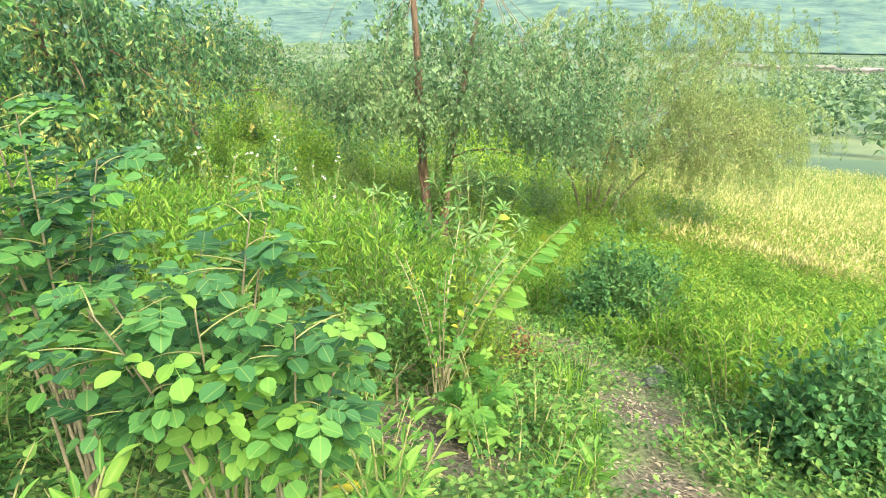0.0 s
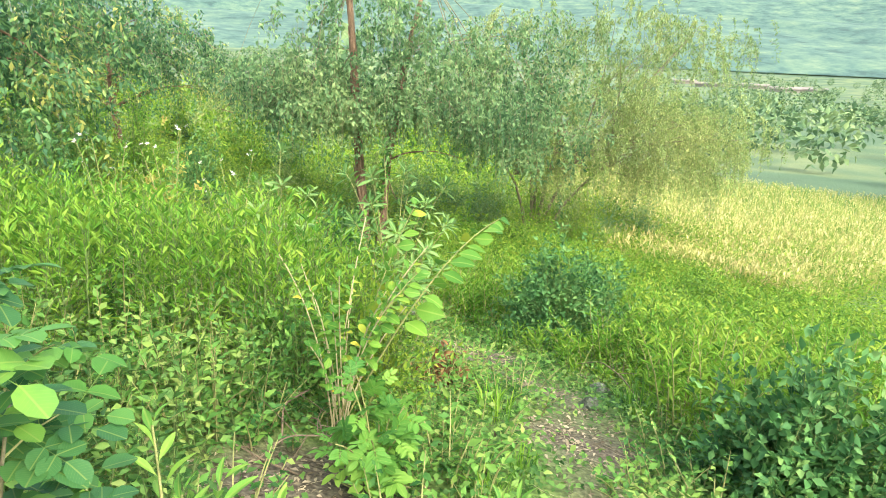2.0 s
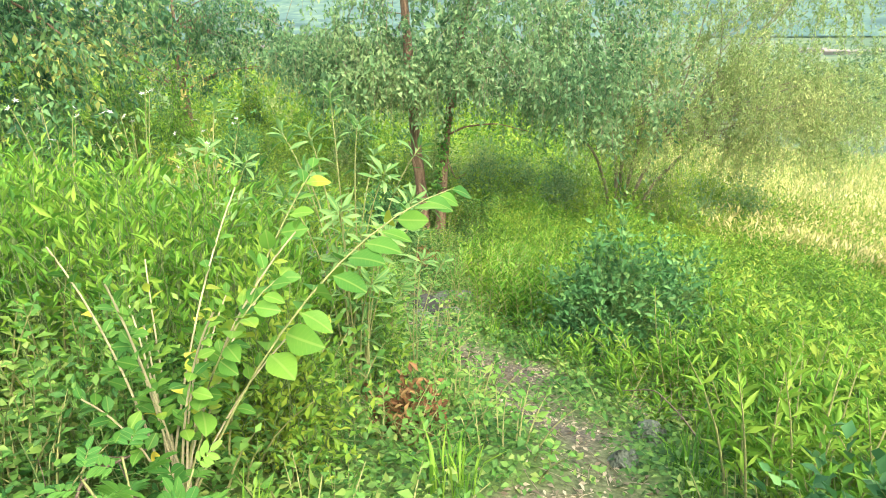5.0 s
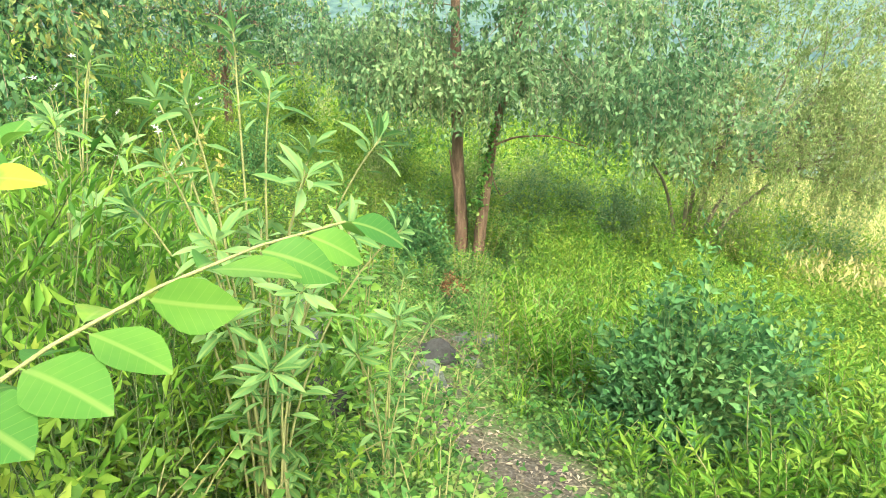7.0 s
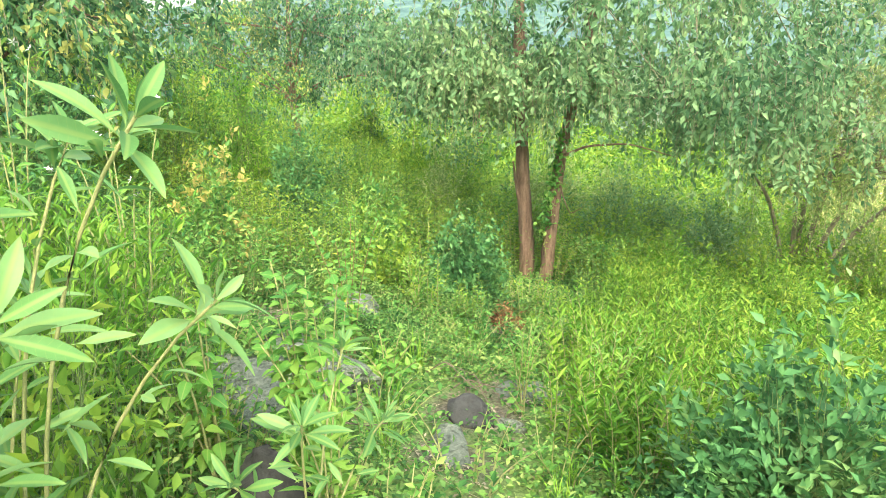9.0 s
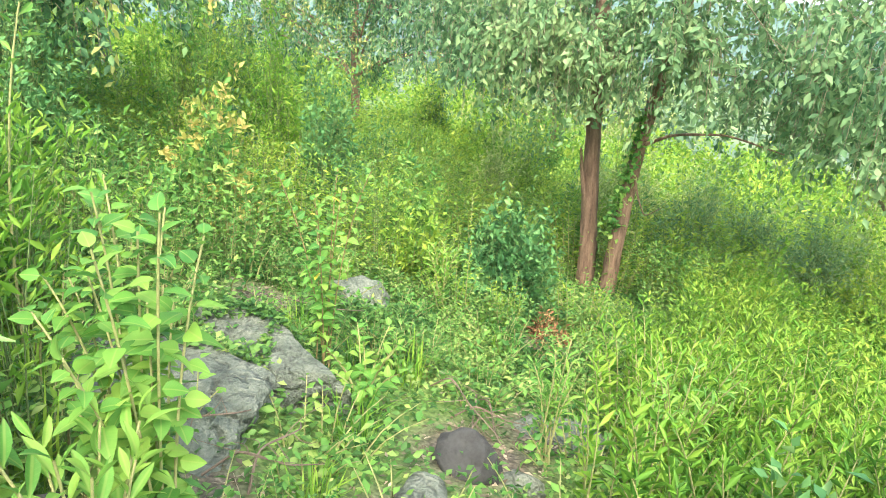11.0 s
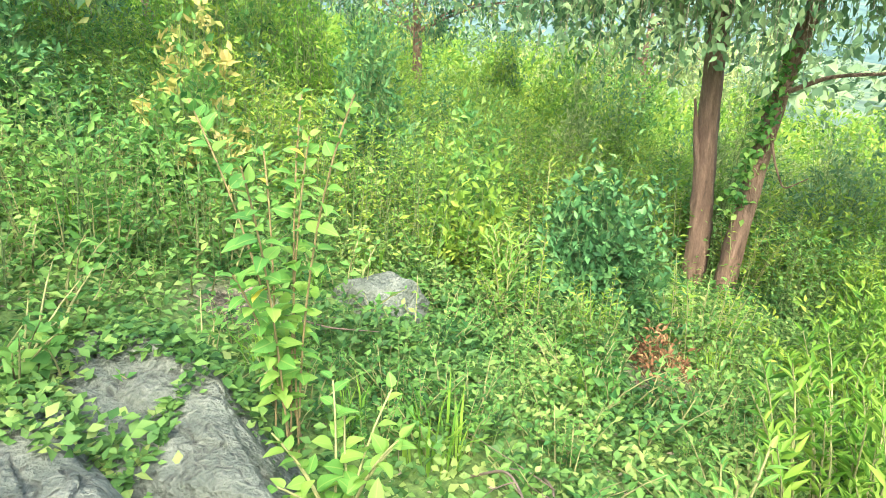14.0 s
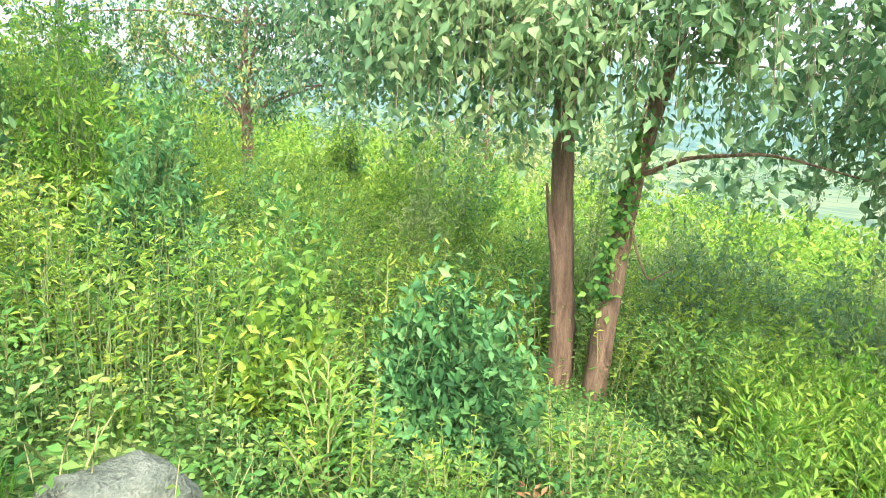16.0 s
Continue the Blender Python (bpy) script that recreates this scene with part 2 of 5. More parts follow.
def ground_material():
    m, ns, ln, bsdf = nodes_of("soil_and_grass")
    geo = ns.new("ShaderNodeNewGeometry")
    big = ns.new("ShaderNodeTexNoise")
    big.inputs["Scale"].default_value, big.inputs["Detail"].default_value = 1.1, 8
    ln.new(geo.outputs["Position"], big.inputs["Vector"])
    fine = ns.new("ShaderNodeTexNoise")
    fine.inputs["Scale"].default_value, fine.inputs["Detail"].default_value = 35, 8
    ln.new(geo.outputs["Position"], fine.inputs["Vector"])
    soil = ramp(ns, [(0.25, (0.03, 0.027, 0.02)), (0.5, (0.10, 0.088, 0.066)), (0.7, (0.19, 0.17, 0.13))])
    ln.new(fine.outputs["Fac"], soil.inputs["Fac"])
    herb = ramp(ns, [(0.3, (0.06, 0.12, 0.03)), (0.7, (0.15, 0.25, 0.06))])
    ln.new(fine.outputs["Fac"], herb.inputs["Fac"])
    trod = ns.new("ShaderNodeAttribute")
    trod.attribute_name = "trodden"
    mix = ns.new("ShaderNodeMix")
    mix.data_type = "RGBA"
    ln.new(trod.outputs["Fac"], mix.inputs["Factor"])
    ln.new(herb.outputs["Color"], mix.inputs["A"])
    ln.new(soil.outputs["Color"], mix.inputs["B"])
    # meadows and fields of the valley floor
    field = ns.new("ShaderNodeTexNoise")
    field.inputs["Scale"].default_value, field.inputs["Detail"].default_value = 0.02, 6
    ln.new(geo.outputs["Position"], field.inputs["Vector"])
    meadow = ramp(ns, [(0.3, (0.04, 0.085, 0.05)), (0.45, (0.065, 0.13, 0.07)), (0.54, (0.14, 0.19, 0.09)), (0.6, (0.08, 0.14, 0.07)), (0.72, (0.045, 0.09, 0.05))])
    ln.new(field.outputs["Fac"], meadow.inputs["Fac"])
    far = ns.new("ShaderNodeAttribute")
    far.attribute_name = "meadow"
    mix2 = ns.new("ShaderNodeMix")
    mix2.data_type = "RGBA"
    ln.new(far.outputs["Fac"], mix2.inputs["Factor"])
    ln.new(mix.outputs["Result"], mix2.inputs["A"])
    ln.new(meadow.outputs["Color"], mix2.inputs["B"])
    ln.new(mix2.outputs["Result"], bsdf.inputs["Base Color"])
    bsdf.inputs["Roughness"].default_value = 0.95
    bu = ns.new("ShaderNodeBump")
    bu.inputs["Strength"].default_value, bu.inputs["Distance"].default_value = 0.8, 0.02
    ln.new(fine.outputs["Fac"], bu.inputs["Height"])
    ln.new(bu.outputs["Normal"], bsdf.inputs["Normal"])
    return m


def hill_material():
    """Far wooded hillside beyond the valley; a kilometre and more of haze is put into its colour and glow."""
    m, ns, ln, bsdf = nodes_of("hazy_far_hill")
    geo = ns.new("ShaderNodeNewGeometry")
    n1 = ns.new("ShaderNodeTexNoise")
    n1.inputs["Scale"].default_value, n1.inputs["Detail"].default_value = 0.02, 10
    n1.inputs["Roughness"].default_value = 0.7
    ln.new(geo.outputs["Position"], n1.inputs["Vector"])
    # blue-green tints paint the haze into the woods' own patchy colour
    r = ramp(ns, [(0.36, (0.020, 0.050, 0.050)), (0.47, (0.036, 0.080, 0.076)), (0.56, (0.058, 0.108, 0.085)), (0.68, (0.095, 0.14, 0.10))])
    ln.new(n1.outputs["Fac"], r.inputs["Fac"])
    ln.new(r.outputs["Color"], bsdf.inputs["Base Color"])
    # the hill glows faintly to imitate bright hazy air; it is no lamp
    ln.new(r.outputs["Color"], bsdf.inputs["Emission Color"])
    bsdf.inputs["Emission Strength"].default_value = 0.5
    bsdf.inputs["Roughness"].default_value = 1.0
    return m


# ---------------------------------------------------------------- mesh helpers
def mesh_of(name, V, T, mat, smooth=False, uv=None):
    V, T = np.asarray(V, np.float32), np.asarray(T, np.int32)
    me = bpy.data.meshes.new(name)
    me.vertices.add(len(V))
    me.vertices.foreach_set("co", V.ravel())
    k = T.shape[1]
    me.loops.add(T.size)
    me.loops.foreach_set("vertex_index", T.ravel())
    me.polygons.add(len(T))
    me.polygons.foreach_set("loop_start", np.arange(0, T.size, k, dtype=np.int32))
    if uv is not None:
        layer = me.uv_layers.new(name="UVMap")
        layer.data.foreach_set("uv", np.asarray(uv, np.float32)[T.ravel()].ravel())
    me.update(calc_edges=True)
    me.validate()
    if smooth:
        me.polygons.foreach_set("use_smooth", np.ones(len(T), bool))
    me.materials.append(mat)
    return me


def joined(pieces):
    Vs, Ts, n = [], [], 0
    for V, T in pieces:
        Vs.append(V)
        Ts.append(T + n)
        n += len(V)
    return np.concatenate(Vs), np.concatenate(Ts)


def part(name, VT, mat, parent, label="", smooth=False, kind=""):
    ob = new(name, mesh_of(name, *VT, mat, smooth))
    ob.parent = parent
    return tagged(ob, label, kind=kind)


def thing(name, m, label, category, group="", kind=""):
    ob = new(name)
    ob.matrix_basis = m
    ob.empty_display_size = 0.1
    return tagged(ob, label, category, group, kind)


def unit(v):
    return v / np.maximum(np.linalg.norm(v, axis=-1, keepdims=True), 1e-9)


LEAF_V = np.array([(0, 0, 0), (-0.5, 0.42, 0.1), (0.5, 0.42, 0.1), (0, 0.46, 0.0), (0, 1, -0.1)], float)
LEAF_T = np.array([(0, 2, 3), (0, 3, 1), (3, 2, 4), (3, 4, 1)])
LEAF2_V = np.array([(0, 0, 0), (-0.5, 0.45, 0.1), (0, 1, -0.1), (0.5, 0.45, 0.1)], float)
LEAF2_T = np.array([(0, 2, 1), (0, 3, 2)])
BLADE_V = np.array([(-0.5, 0, 0), (0.5, 0, 0), (-0.42, 0.5, 0.12), (0.42, 0.5, 0.12), (0, 1, -0.1)], float)
BLADE_T = np.array([(0, 1, 3), (0, 3, 2), (2, 3, 4)])


def leaves(rng, P, D, length, width, tilt=0.6, V=LEAF_V, T=LEAF_T):
    """Leaves that start at P and point along D; tilt: how far their faces turn from the sky."""
    n = len(P)
    D = unit(D)
    up = np.array([0, 0, 1.0]) + rng.normal(0, tilt, (n, 3))
    X = unit(np.cross(D, up))
    Z = np.cross(X, D)
    L = np.broadcast_to(length, n)[:, None, None]
    W = np.broadcast_to(width, n)[:, None, None]
    out = P[:, None] + X[:, None] * (V[None, :, 0:1] * W) + D[:, None] * (V[None, :, 1:2] * L) + Z[:, None] * (V[None, :, 2:3] * L)
    return out.reshape(-1, 3), (T[None] + (np.arange(n) * len(V))[:, None, None]).reshape(-1, 3)


def curves(A, C, B, segs):
    """Quadratic arcs from A by C to B: points (n, segs + 1, 3)."""
    t = np.linspace(0, 1, segs + 1)[None, :, None]
    return A[:, None] * (1 - t) ** 2 + 2 * C[:, None] * t * (1 - t) + B[:, None] * t ** 2


def tubes(pts, r0, r1, sides=3):
    """Tapered stems along arcs."""
    n, s, _ = pts.shape
    tan = unit(np.gradient(pts, axis=1))
    ref = np.where(np.abs(tan[..., 2:3]) > 0.9, np.array([1.0, 0, 0]), np.array([0, 0, 1.0]))
    a = unit(np.cross(tan, ref))
    b = np.cross(tan, a)
    rad = (np.broadcast_to(r0, n)[:, None] * np.linspace(1, 0, s) + np.broadcast_to(r1, n)[:, None] * np.linspace(0, 1, s))[..., None, None]
    ang = np.linspace(0, 2 * np.pi, sides, endpoint=False)
    ring = a[:, :, None] * np.cos(ang)[None, None, :, None] + b[:, :, None] * np.sin(ang)[None, None, :, None]
    V = pts[:, :, None] + ring * rad
    idx = np.arange(n * s * sides).reshape(n, s, sides)
    q0, q1 = idx[:, :-1], idx[:, 1:]
    r0_, r1_ = np.roll(q0, -1, 2), np.roll(q1, -1, 2)
    T = np.concatenate([np.stack([q0, r0_, q1], -1).reshape(-1, 3), np.stack([r0_, r1_, q1], -1).reshape(-1, 3)])
    return V.reshape(-1, 3), T


def limb(points, radii, sides=10, rough=0.0, rng=None):
    """One trunk or bough through the given points, with an uneven skin."""
    P = np.array(points, float)
    n = len(P)
    t = np.linspace(0, n - 1, (n - 1) * 7 + 1)
    pts = np.stack([np.interp(t, range(n), P[:, k]) for k in range(3)], -1)
    ker = np.array([1, 2, 3, 2, 1]) / 9
    pad = np.pad(pts, ((2, 2), (0, 0)), "edge")
    pts = np.stack([np.convolve(pad[:, k], ker, "valid") for k in range(3)], -1)
    rad = np.interp(t, range(n), radii)
    V, T = tubes(pts[None], 1.0, 1.0, sides)
    V = V.reshape(len(t), sides, 3)
    off = (V - pts[:, None]) * rad[:, None, None]
    if rough:
        rng = rng or np.random.default_rng(0)
        off = off * (1 + rng.normal(0, rough, (1, sides, 1)) + rng.normal(0, rough * 0.6, (len(t), sides, 1)))
    return (pts[:, None] + off).reshape(-1, 3), T


def sphere_dirs(rng, n):
    return unit(rng.normal(0, 1, (n, 3)))


# ---------------------------------------------------------------- ground
YS = (-60, -20, -6, 0, 2.5, 4.6, 6.4, 9, 11, 15, 20, 40, 100, 300, 700, 3000)
ZS = (14, 6.0, 1.9, -0.05, -0.82, -1.36, -1.98, -2.5, -2.85, -3.3, -3.9, -6.6, -12, -22, -30, -30)


def path_x(y):
    return np.interp(y, (-3, 0, 2.5, 4.5, 5.5, 6.5, 9, 12, 15), (-0.3, 0.2, 1.1, 1.6, 1.6, 1.2, 0.4, -0.4, -1.2))


def ground_z(x, y):
    x, y = np.asarray(x, float), np.asarray(y, float)
    w = np.minimum(0.6 + 0.12 * np.abs(y - 4), 40)
    s = sum(np.interp(y + k * w, YS, ZS) for k in np.linspace(-1, 1, 9)) / 9
    d = x - path_x(y)
    side = 6 * np.tanh(np.where(d < 0, -0.16 * d, -0.12 * d) / 6)
    near = np.exp(-((x / 25) ** 2 + ((y - 8) / 25) ** 2))
    lumps = 0.035 * np.sin(3.1 * x + 1.3 * y) * np.sin(2.3 * y - 0.8 * x) + 0.02 * np.sin(7.3 * x + 2) * np.sin(6.1 * y + 1)
    return s + side + lumps * near


def trodden(x, y):
    """1 on the worn path and the bare patches beside it."""
    d = np.abs(x - path_x(y)) * 1.45 + 0.2 * np.sin(4.1 * y) + 0.08 * np.sin(9 * y + 3 * x)
    lane = np.clip((0.62 - d) / 0.35, 0, 1) * np.clip((8.6 - y) / 1.5, 0.15, 1) * (0.78 + 0.22 * np.sin(5 * y + 4 * x))
    for cx, cy, r in ((-0.1, 3.2, 0.62), (1.3, 6.9, 0.5), (0.3, 9.0, 0.5), (-1.9, 9.9, 0.4), (0.05, 11.4, 0.35), (-0.35, 7.75, 0.3), (-0.15, 6.45, 0.5), (0.4, 8.15, 0.42), (0.55, 9.65, 0.45), (2.35, 6.3, 0.35)):
        lane = np.maximum(lane, np.clip((r - np.hypot(x - cx, y - cy)) / 0.25, 0, 1))
    return lane


def build_ground():
    rad = np.concatenate([np.linspace(0.0, 16, 130)[1:], 16 * 1.075 ** np.arange(1, 76)])
    ang = np.linspace(0, 2 * np.pi, 220, endpoint=False)
    R, A = np.meshgrid(rad, ang, indexing="ij")
    X, Y = R * np.sin(A), 7 + R * np.cos(A)
    V = np.stack([X, Y, ground_z(X, Y)], -1).reshape(-1, 3)
    V = np.concatenate([V, [[0, 7, float(ground_z(0, 7))]]])
    idx = np.arange(X.size).reshape(X.shape)
    a, b = idx[:-1], idx[1:]
    ar, br = np.roll(a, -1, 1), np.roll(b, -1, 1)
    T = np.concatenate([np.stack([a, b, ar], -1).reshape(-1, 3), np.stack([ar, b, br], -1).reshape(-1, 3),
                        np.stack([np.full(len(ang), X.size), idx[0], np.roll(idx[0], -1)], -1)])
    T = T[:, ::-1]
    me = mesh_of("ground", V, T, ground_material(), True)
    at = me.attributes.new("trodden", "FLOAT", "POINT")
    at.data.foreach_set("value", trodden(V[:, 0], V[:, 1]).astype(np.float32))
    far = me.attributes.new("meadow", "FLOAT", "POINT")
    far.data.foreach_set("value", np.clip((np.hypot(V[:, 0], V[:, 1] - 7) - 45) / 40, 0, 1).astype(np.float32))
    tagged(new("ground", me), "hillside soil, weeds and leaf litter, sloping to a valley", "ground", kind="structure")


build_ground()


def build_hills():
    """The far side of the valley, one ridge behind another all round."""
    rng = np.random.default_rng(5)
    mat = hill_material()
    for name, dist, top, seed in (("backdrop_near_ridge", 1150, 60, 0.3), ("backdrop_ridge", 2100, 235, 1.7)):
        a = np.linspace(0, 2 * np.pi, 361)[:-1]
        crest = top * (1 + 0.22 * np.sin(3 * a + seed) + 0.14 * np.sin(7 * a + 2 * seed) + 0.05 * np.sin(19 * a) + 0.02 * np.sin(47 * a + 1))
        k = np.linspace(0, 1, 14)[:, None]
        R = dist * (1 + 0.45 * k) + 30 * np.sin(9 * a + 5 * k)
        Z = -34 + (crest[None] + 34) * k ** 0.8 + 4 * np.sin(31 * a + 11 * k) * k
        V = np.stack([R * np.sin(a), R * np.cos(a), Z], -1)
        idx = np.arange(V[..., 0].size).reshape(V.shape[:2])
        p, q = idx[:-1], idx[1:]
        T = np.stack([p, np.roll(p, -1, 1), np.roll(q, -1, 1), q], -1).reshape(-1, 4)
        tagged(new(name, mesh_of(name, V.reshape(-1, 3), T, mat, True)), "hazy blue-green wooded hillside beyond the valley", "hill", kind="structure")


build_hills()

# ---------------------------------------------------------------- rocks
ROCK_SKIN = []


def rock(name, x, y, size, sink, mat, label, seed, flat=0.0, turn=0.0, category="rock"):
    """A weathered stone: a lump with flattened faces, cracks and pits."""
    bm = bmesh.new()
    bmesh.ops.create_icosphere(bm, subdivisions=6 if max(size) > 0.6 else 4, radius=1)
    rng = random.Random(seed)
    off = Vector((rng.uniform(0, 50), rng.uniform(0, 50), rng.uniform(0, 50)))
    planes = [(Vector((rng.uniform(-1, 1), rng.uniform(-1, 1), rng.uniform(-0.3, 1))).normalized(), rng.uniform(0.62, 0.9)) for _ in range(9)]
    if flat:
        planes.append((Vector((0.05, -0.06, 1)).normalized(), 1 - flat))
    for v in bm.verts:
        p = v.co.copy()
        for nrm, d in planes:
            over = p.dot(nrm) - d
            if over > 0:
                p -= nrm * over * 0.85
        n1 = noise.noise(p * 1.7 + off) * 0.16 + noise.noise(p * 4.5 + off) * 0.07 + noise.noise(p * 11 + off) * 0.025
        crack = abs(noise.noise(p * 2.3 + off * 2))
        v.co = p * (1 + n1 - (0.07 if crack < 0.035 else 0))
        v.co = Vector((v.co.x * size[0], v.co.y * size[1], v.co.z * size[2]))
    me = bpy.data.meshes.new(name)
    bm.to_mesh(me)
    bm.free()
    me.polygons.foreach_set("use_smooth", np.ones(len(me.polygons), bool))
    me.materials.append(mat)
    ob = new(name, me)
    ob.matrix_basis = pose(x, y, float(ground_z(x, y)) + size[2] - sink, 0, 0, turn)
    ROCK_SKIN.append(np.array([ob.matrix_basis @ v.co for v in me.vertices]))
    return tagged(ob, label, category)


rock("boulder", -1.0, 8.12, (0.82, 0.5, 0.36), 0.45, M_ROCK, "large flat grey weathered boulder with pits and cracks", 3, flat=0.45, turn=-20)
rock("boulder", -1.1, 8.78, (0.78, 0.42, 0.4), 0.45, M_ROCK, "flat grey rock half covered by green creepers", 8, flat=0.45, turn=-14)
rock("rock", -1.55, 10.65, (0.32, 0.27, 0.24), 0.2, M_ROCK, "cracked grey rock standing among low green weeds", 12, flat=0.35, turn=30)
rock("stone", 0.33, 8.86, (0.21, 0.17, 0.14), 0.1, M_DARKROCK, "dark grey rounded stone on leaf litter", 21)
rock("stone", 0.6, 8.9, (0.13, 0.1, 0.08), 0.09, M_ROCK, "small grey stone beside a dark one", 22)
rock("stone_slab", 0.34, 8.2, (0.14, 0.32, 0.09), 0.07, M_ROCK, "flat grey stone slab in the path", 23, flat=0.3, turn=18)
rock("stone_slab", 0.56, 9.7, (0.34, 0.2, 0.09), 0.09, M_ROCK, "broad flat grey stone slab in the path", 24, flat=0.3, turn=10)
rock("stone", 1.8, 4.98, (0.1, 0.09, 0.07), 0.05, M_ROCK, "small grey stone lying on the path", 25)
rock("stone", 2.1, 5.6, (0.13, 0.11, 0.09), 0.06, M_ROCK, "rounded grey stone at the edge of the path", 26)
rock("stone", -0.16, 6.12, (0.17, 0.14, 0.13), 0.08, M_ROCK, "rounded grey stone on bare soil", 28)
rock("stone", 0.12, 6.05, (0.11, 0.09, 0.08), 0.06, M_ROCK, "small grey stone among dry twigs", 29)
rock("boulder", -0.16, 7.05, (0.22, 0.17, 0.2), 0.09, M_DARKROCK, "dark almost black boulder among low weeds", 27)

# ---------------------------------------------------------------- plants: makers
def herb_parts(rng, stems, height, spread, per_stem, leaf_len, leaf_w, lean=0.25, rise=0.35, tilt=0.6):
    """A clump of upright weeds: bowed stems with leaves in spirals."""
    a = rng.uniform(0, 2 * np.pi, stems)
    r = spread * np.sqrt(rng.uniform(0, 1, stems))
    A = np.stack([r * np.cos(a), r * np.sin(a), np.full(stems, -0.03)], -1)
    h = height * rng.uniform(0.55, 1.0, stems)
    out = np.stack([np.cos(a), np.sin(a), np.zeros(stems)], -1) * (lean * h * rng.uniform(0.3, 1.4, stems))[:, None]
    B = A + out + np.stack([rng.normal(0, 0.04, stems), rng.normal(0, 0.04, stems), h], -1)
    C = A + out * 0.25 + np.stack([np.zeros(stems), np.zeros(stems), 0.6 * h], -1)
    stem = tubes(curves(A, C, B, 4), 0.006 + 0.002 * height, 0.002)
    t = np.tile(np.linspace(0.12, 1.0, per_stem), (stems, 1)) + rng.normal(0, 0.02, (stems, per_stem))
    t = np.clip(t, 0.05, 1)[..., None]
    P = A[:, None] * (1 - t) ** 2 + 2 * C[:, None] * t * (1 - t) + B[:, None] * t ** 2
    ph = np.arange(per_stem)[None] * 2.4 + rng.uniform(0, 6, (stems, 1)) + rng.normal(0, 0.3, (stems, per_stem))
    D = np.stack([np.cos(ph), np.sin(ph), rise + rng.normal(0, 0.3, ph.shape) + 0.5 * (t[..., 0] - 0.5)], -1)
    ln_ = leaf_len * rng.uniform(0.6, 1.15, ph.size) * np.where(t.ravel() > 0.9, 0.7, 1)
    lf = leaves(rng, P.reshape(-1, 3), D.reshape(-1, 3), ln_, ln_ * leaf_w, tilt, LEAF2_V, LEAF2_T)
    return stem, lf


def bush_parts(rng, n_twigs, per_twig, rx, ry, rz, leaf_len, leaf_w, base=0.16, tilt=0.7, droop=0.0, start=0.35):
    """A dense bush: branches from the foot to an uneven dome, leaves on their outer part."""
    d = sphere_dirs(rng, n_twigs)
    d[:, 2] = np.abs(d[:, 2]) * 1.0 - 0.12
    lump = 1 + 0.22 * np.sin(3 * d[:, 0] + 4 * d[:, 1] + 1) + 0.15 * np.sin(7 * d[:, 1] - 5 * d[:, 2])
    r = rng.uniform(0.45, 1.0, n_twigs) ** 0.6 * lump
    B = d * r[:, None] * np.array([rx, ry, rz])
    B[:, 2] = np.maximum(B[:, 2], 0.05)
    A = np.stack([rng.normal(0, base, n_twigs), rng.normal(0, base, n_twigs), np.full(n_twigs, -0.04)], -1)
    C = A * 0.5 + B * 0.5 + np.array([0, 0, 0.25 * rz])
    B = B - np.array([0, 0, droop]) * rng.uniform(0, 1, (n_twigs, 1))
    stem = tubes(curves(A, C, B, 2), 0.0022 + 0.0012 * rz, 0.0008)
    t = rng.uniform(start, 1.0, (n_twigs, per_twig, 1))
    P = A[:, None] * (1 - t) ** 2 + 2 * C[:, None] * t * (1 - t) + B[:, None] * t ** 2
    P = P.reshape(-1, 3) + rng.normal(0, 0.02, (n_twigs * per_twig, 3))
    D = np.repeat(unit(B), per_twig, 0) * 0.7 + sphere_dirs(rng, len(P)) + np.array([0, 0, 0.1 - droop])
    ln_ = leaf_len * rng.uniform(0.6, 1.2, len(P))
    return stem, leaves(rng, P, D, ln_, ln_ * leaf_w, tilt, LEAF2_V, LEAF2_T)


def grass_parts(rng, blades, height, spread, width):
    a = rng.uniform(0, 2 * np.pi, blades)
    r = spread * np.sqrt(rng.uniform(0, 1, blades))
    h = height * rng.uniform(0.5, 1.0, blades)
    A = np.stack([r * np.cos(a), r * np.sin(a), np.full(blades, -0.02)], -1)
    b = a + rng.normal(0, 0.8, blades)
    out = np.stack([np.cos(b), np.sin(b), np.zeros(blades)], -1)
    bow = rng.uniform(0.1, 0.6, blades)[:, None]
    mid = A + out * (h[:, None] * bow * 0.3) + np.array([0, 0, 0.55]) * h[:, None]
    tip = A + out * (h[:, None] * bow) + np.array([0, 0, 1.0]) * (h[:, None] * (1 - 0.5 * bow))
    sidev = np.stack([-np.sin(b), np.cos(b), np.zeros(blades)], -1) * (width * rng.uniform(0.6, 1.2, blades))[:, None] * 0.5
    V = np.stack([A - sidev * 0.6, A + sidev * 0.6, mid - sidev, mid + sidev, tip], 1).reshape(-1, 3)
    return V, (BLADE_T[None] + (np.arange(blades) * 5)[:, None, None]).reshape(-1, 3)


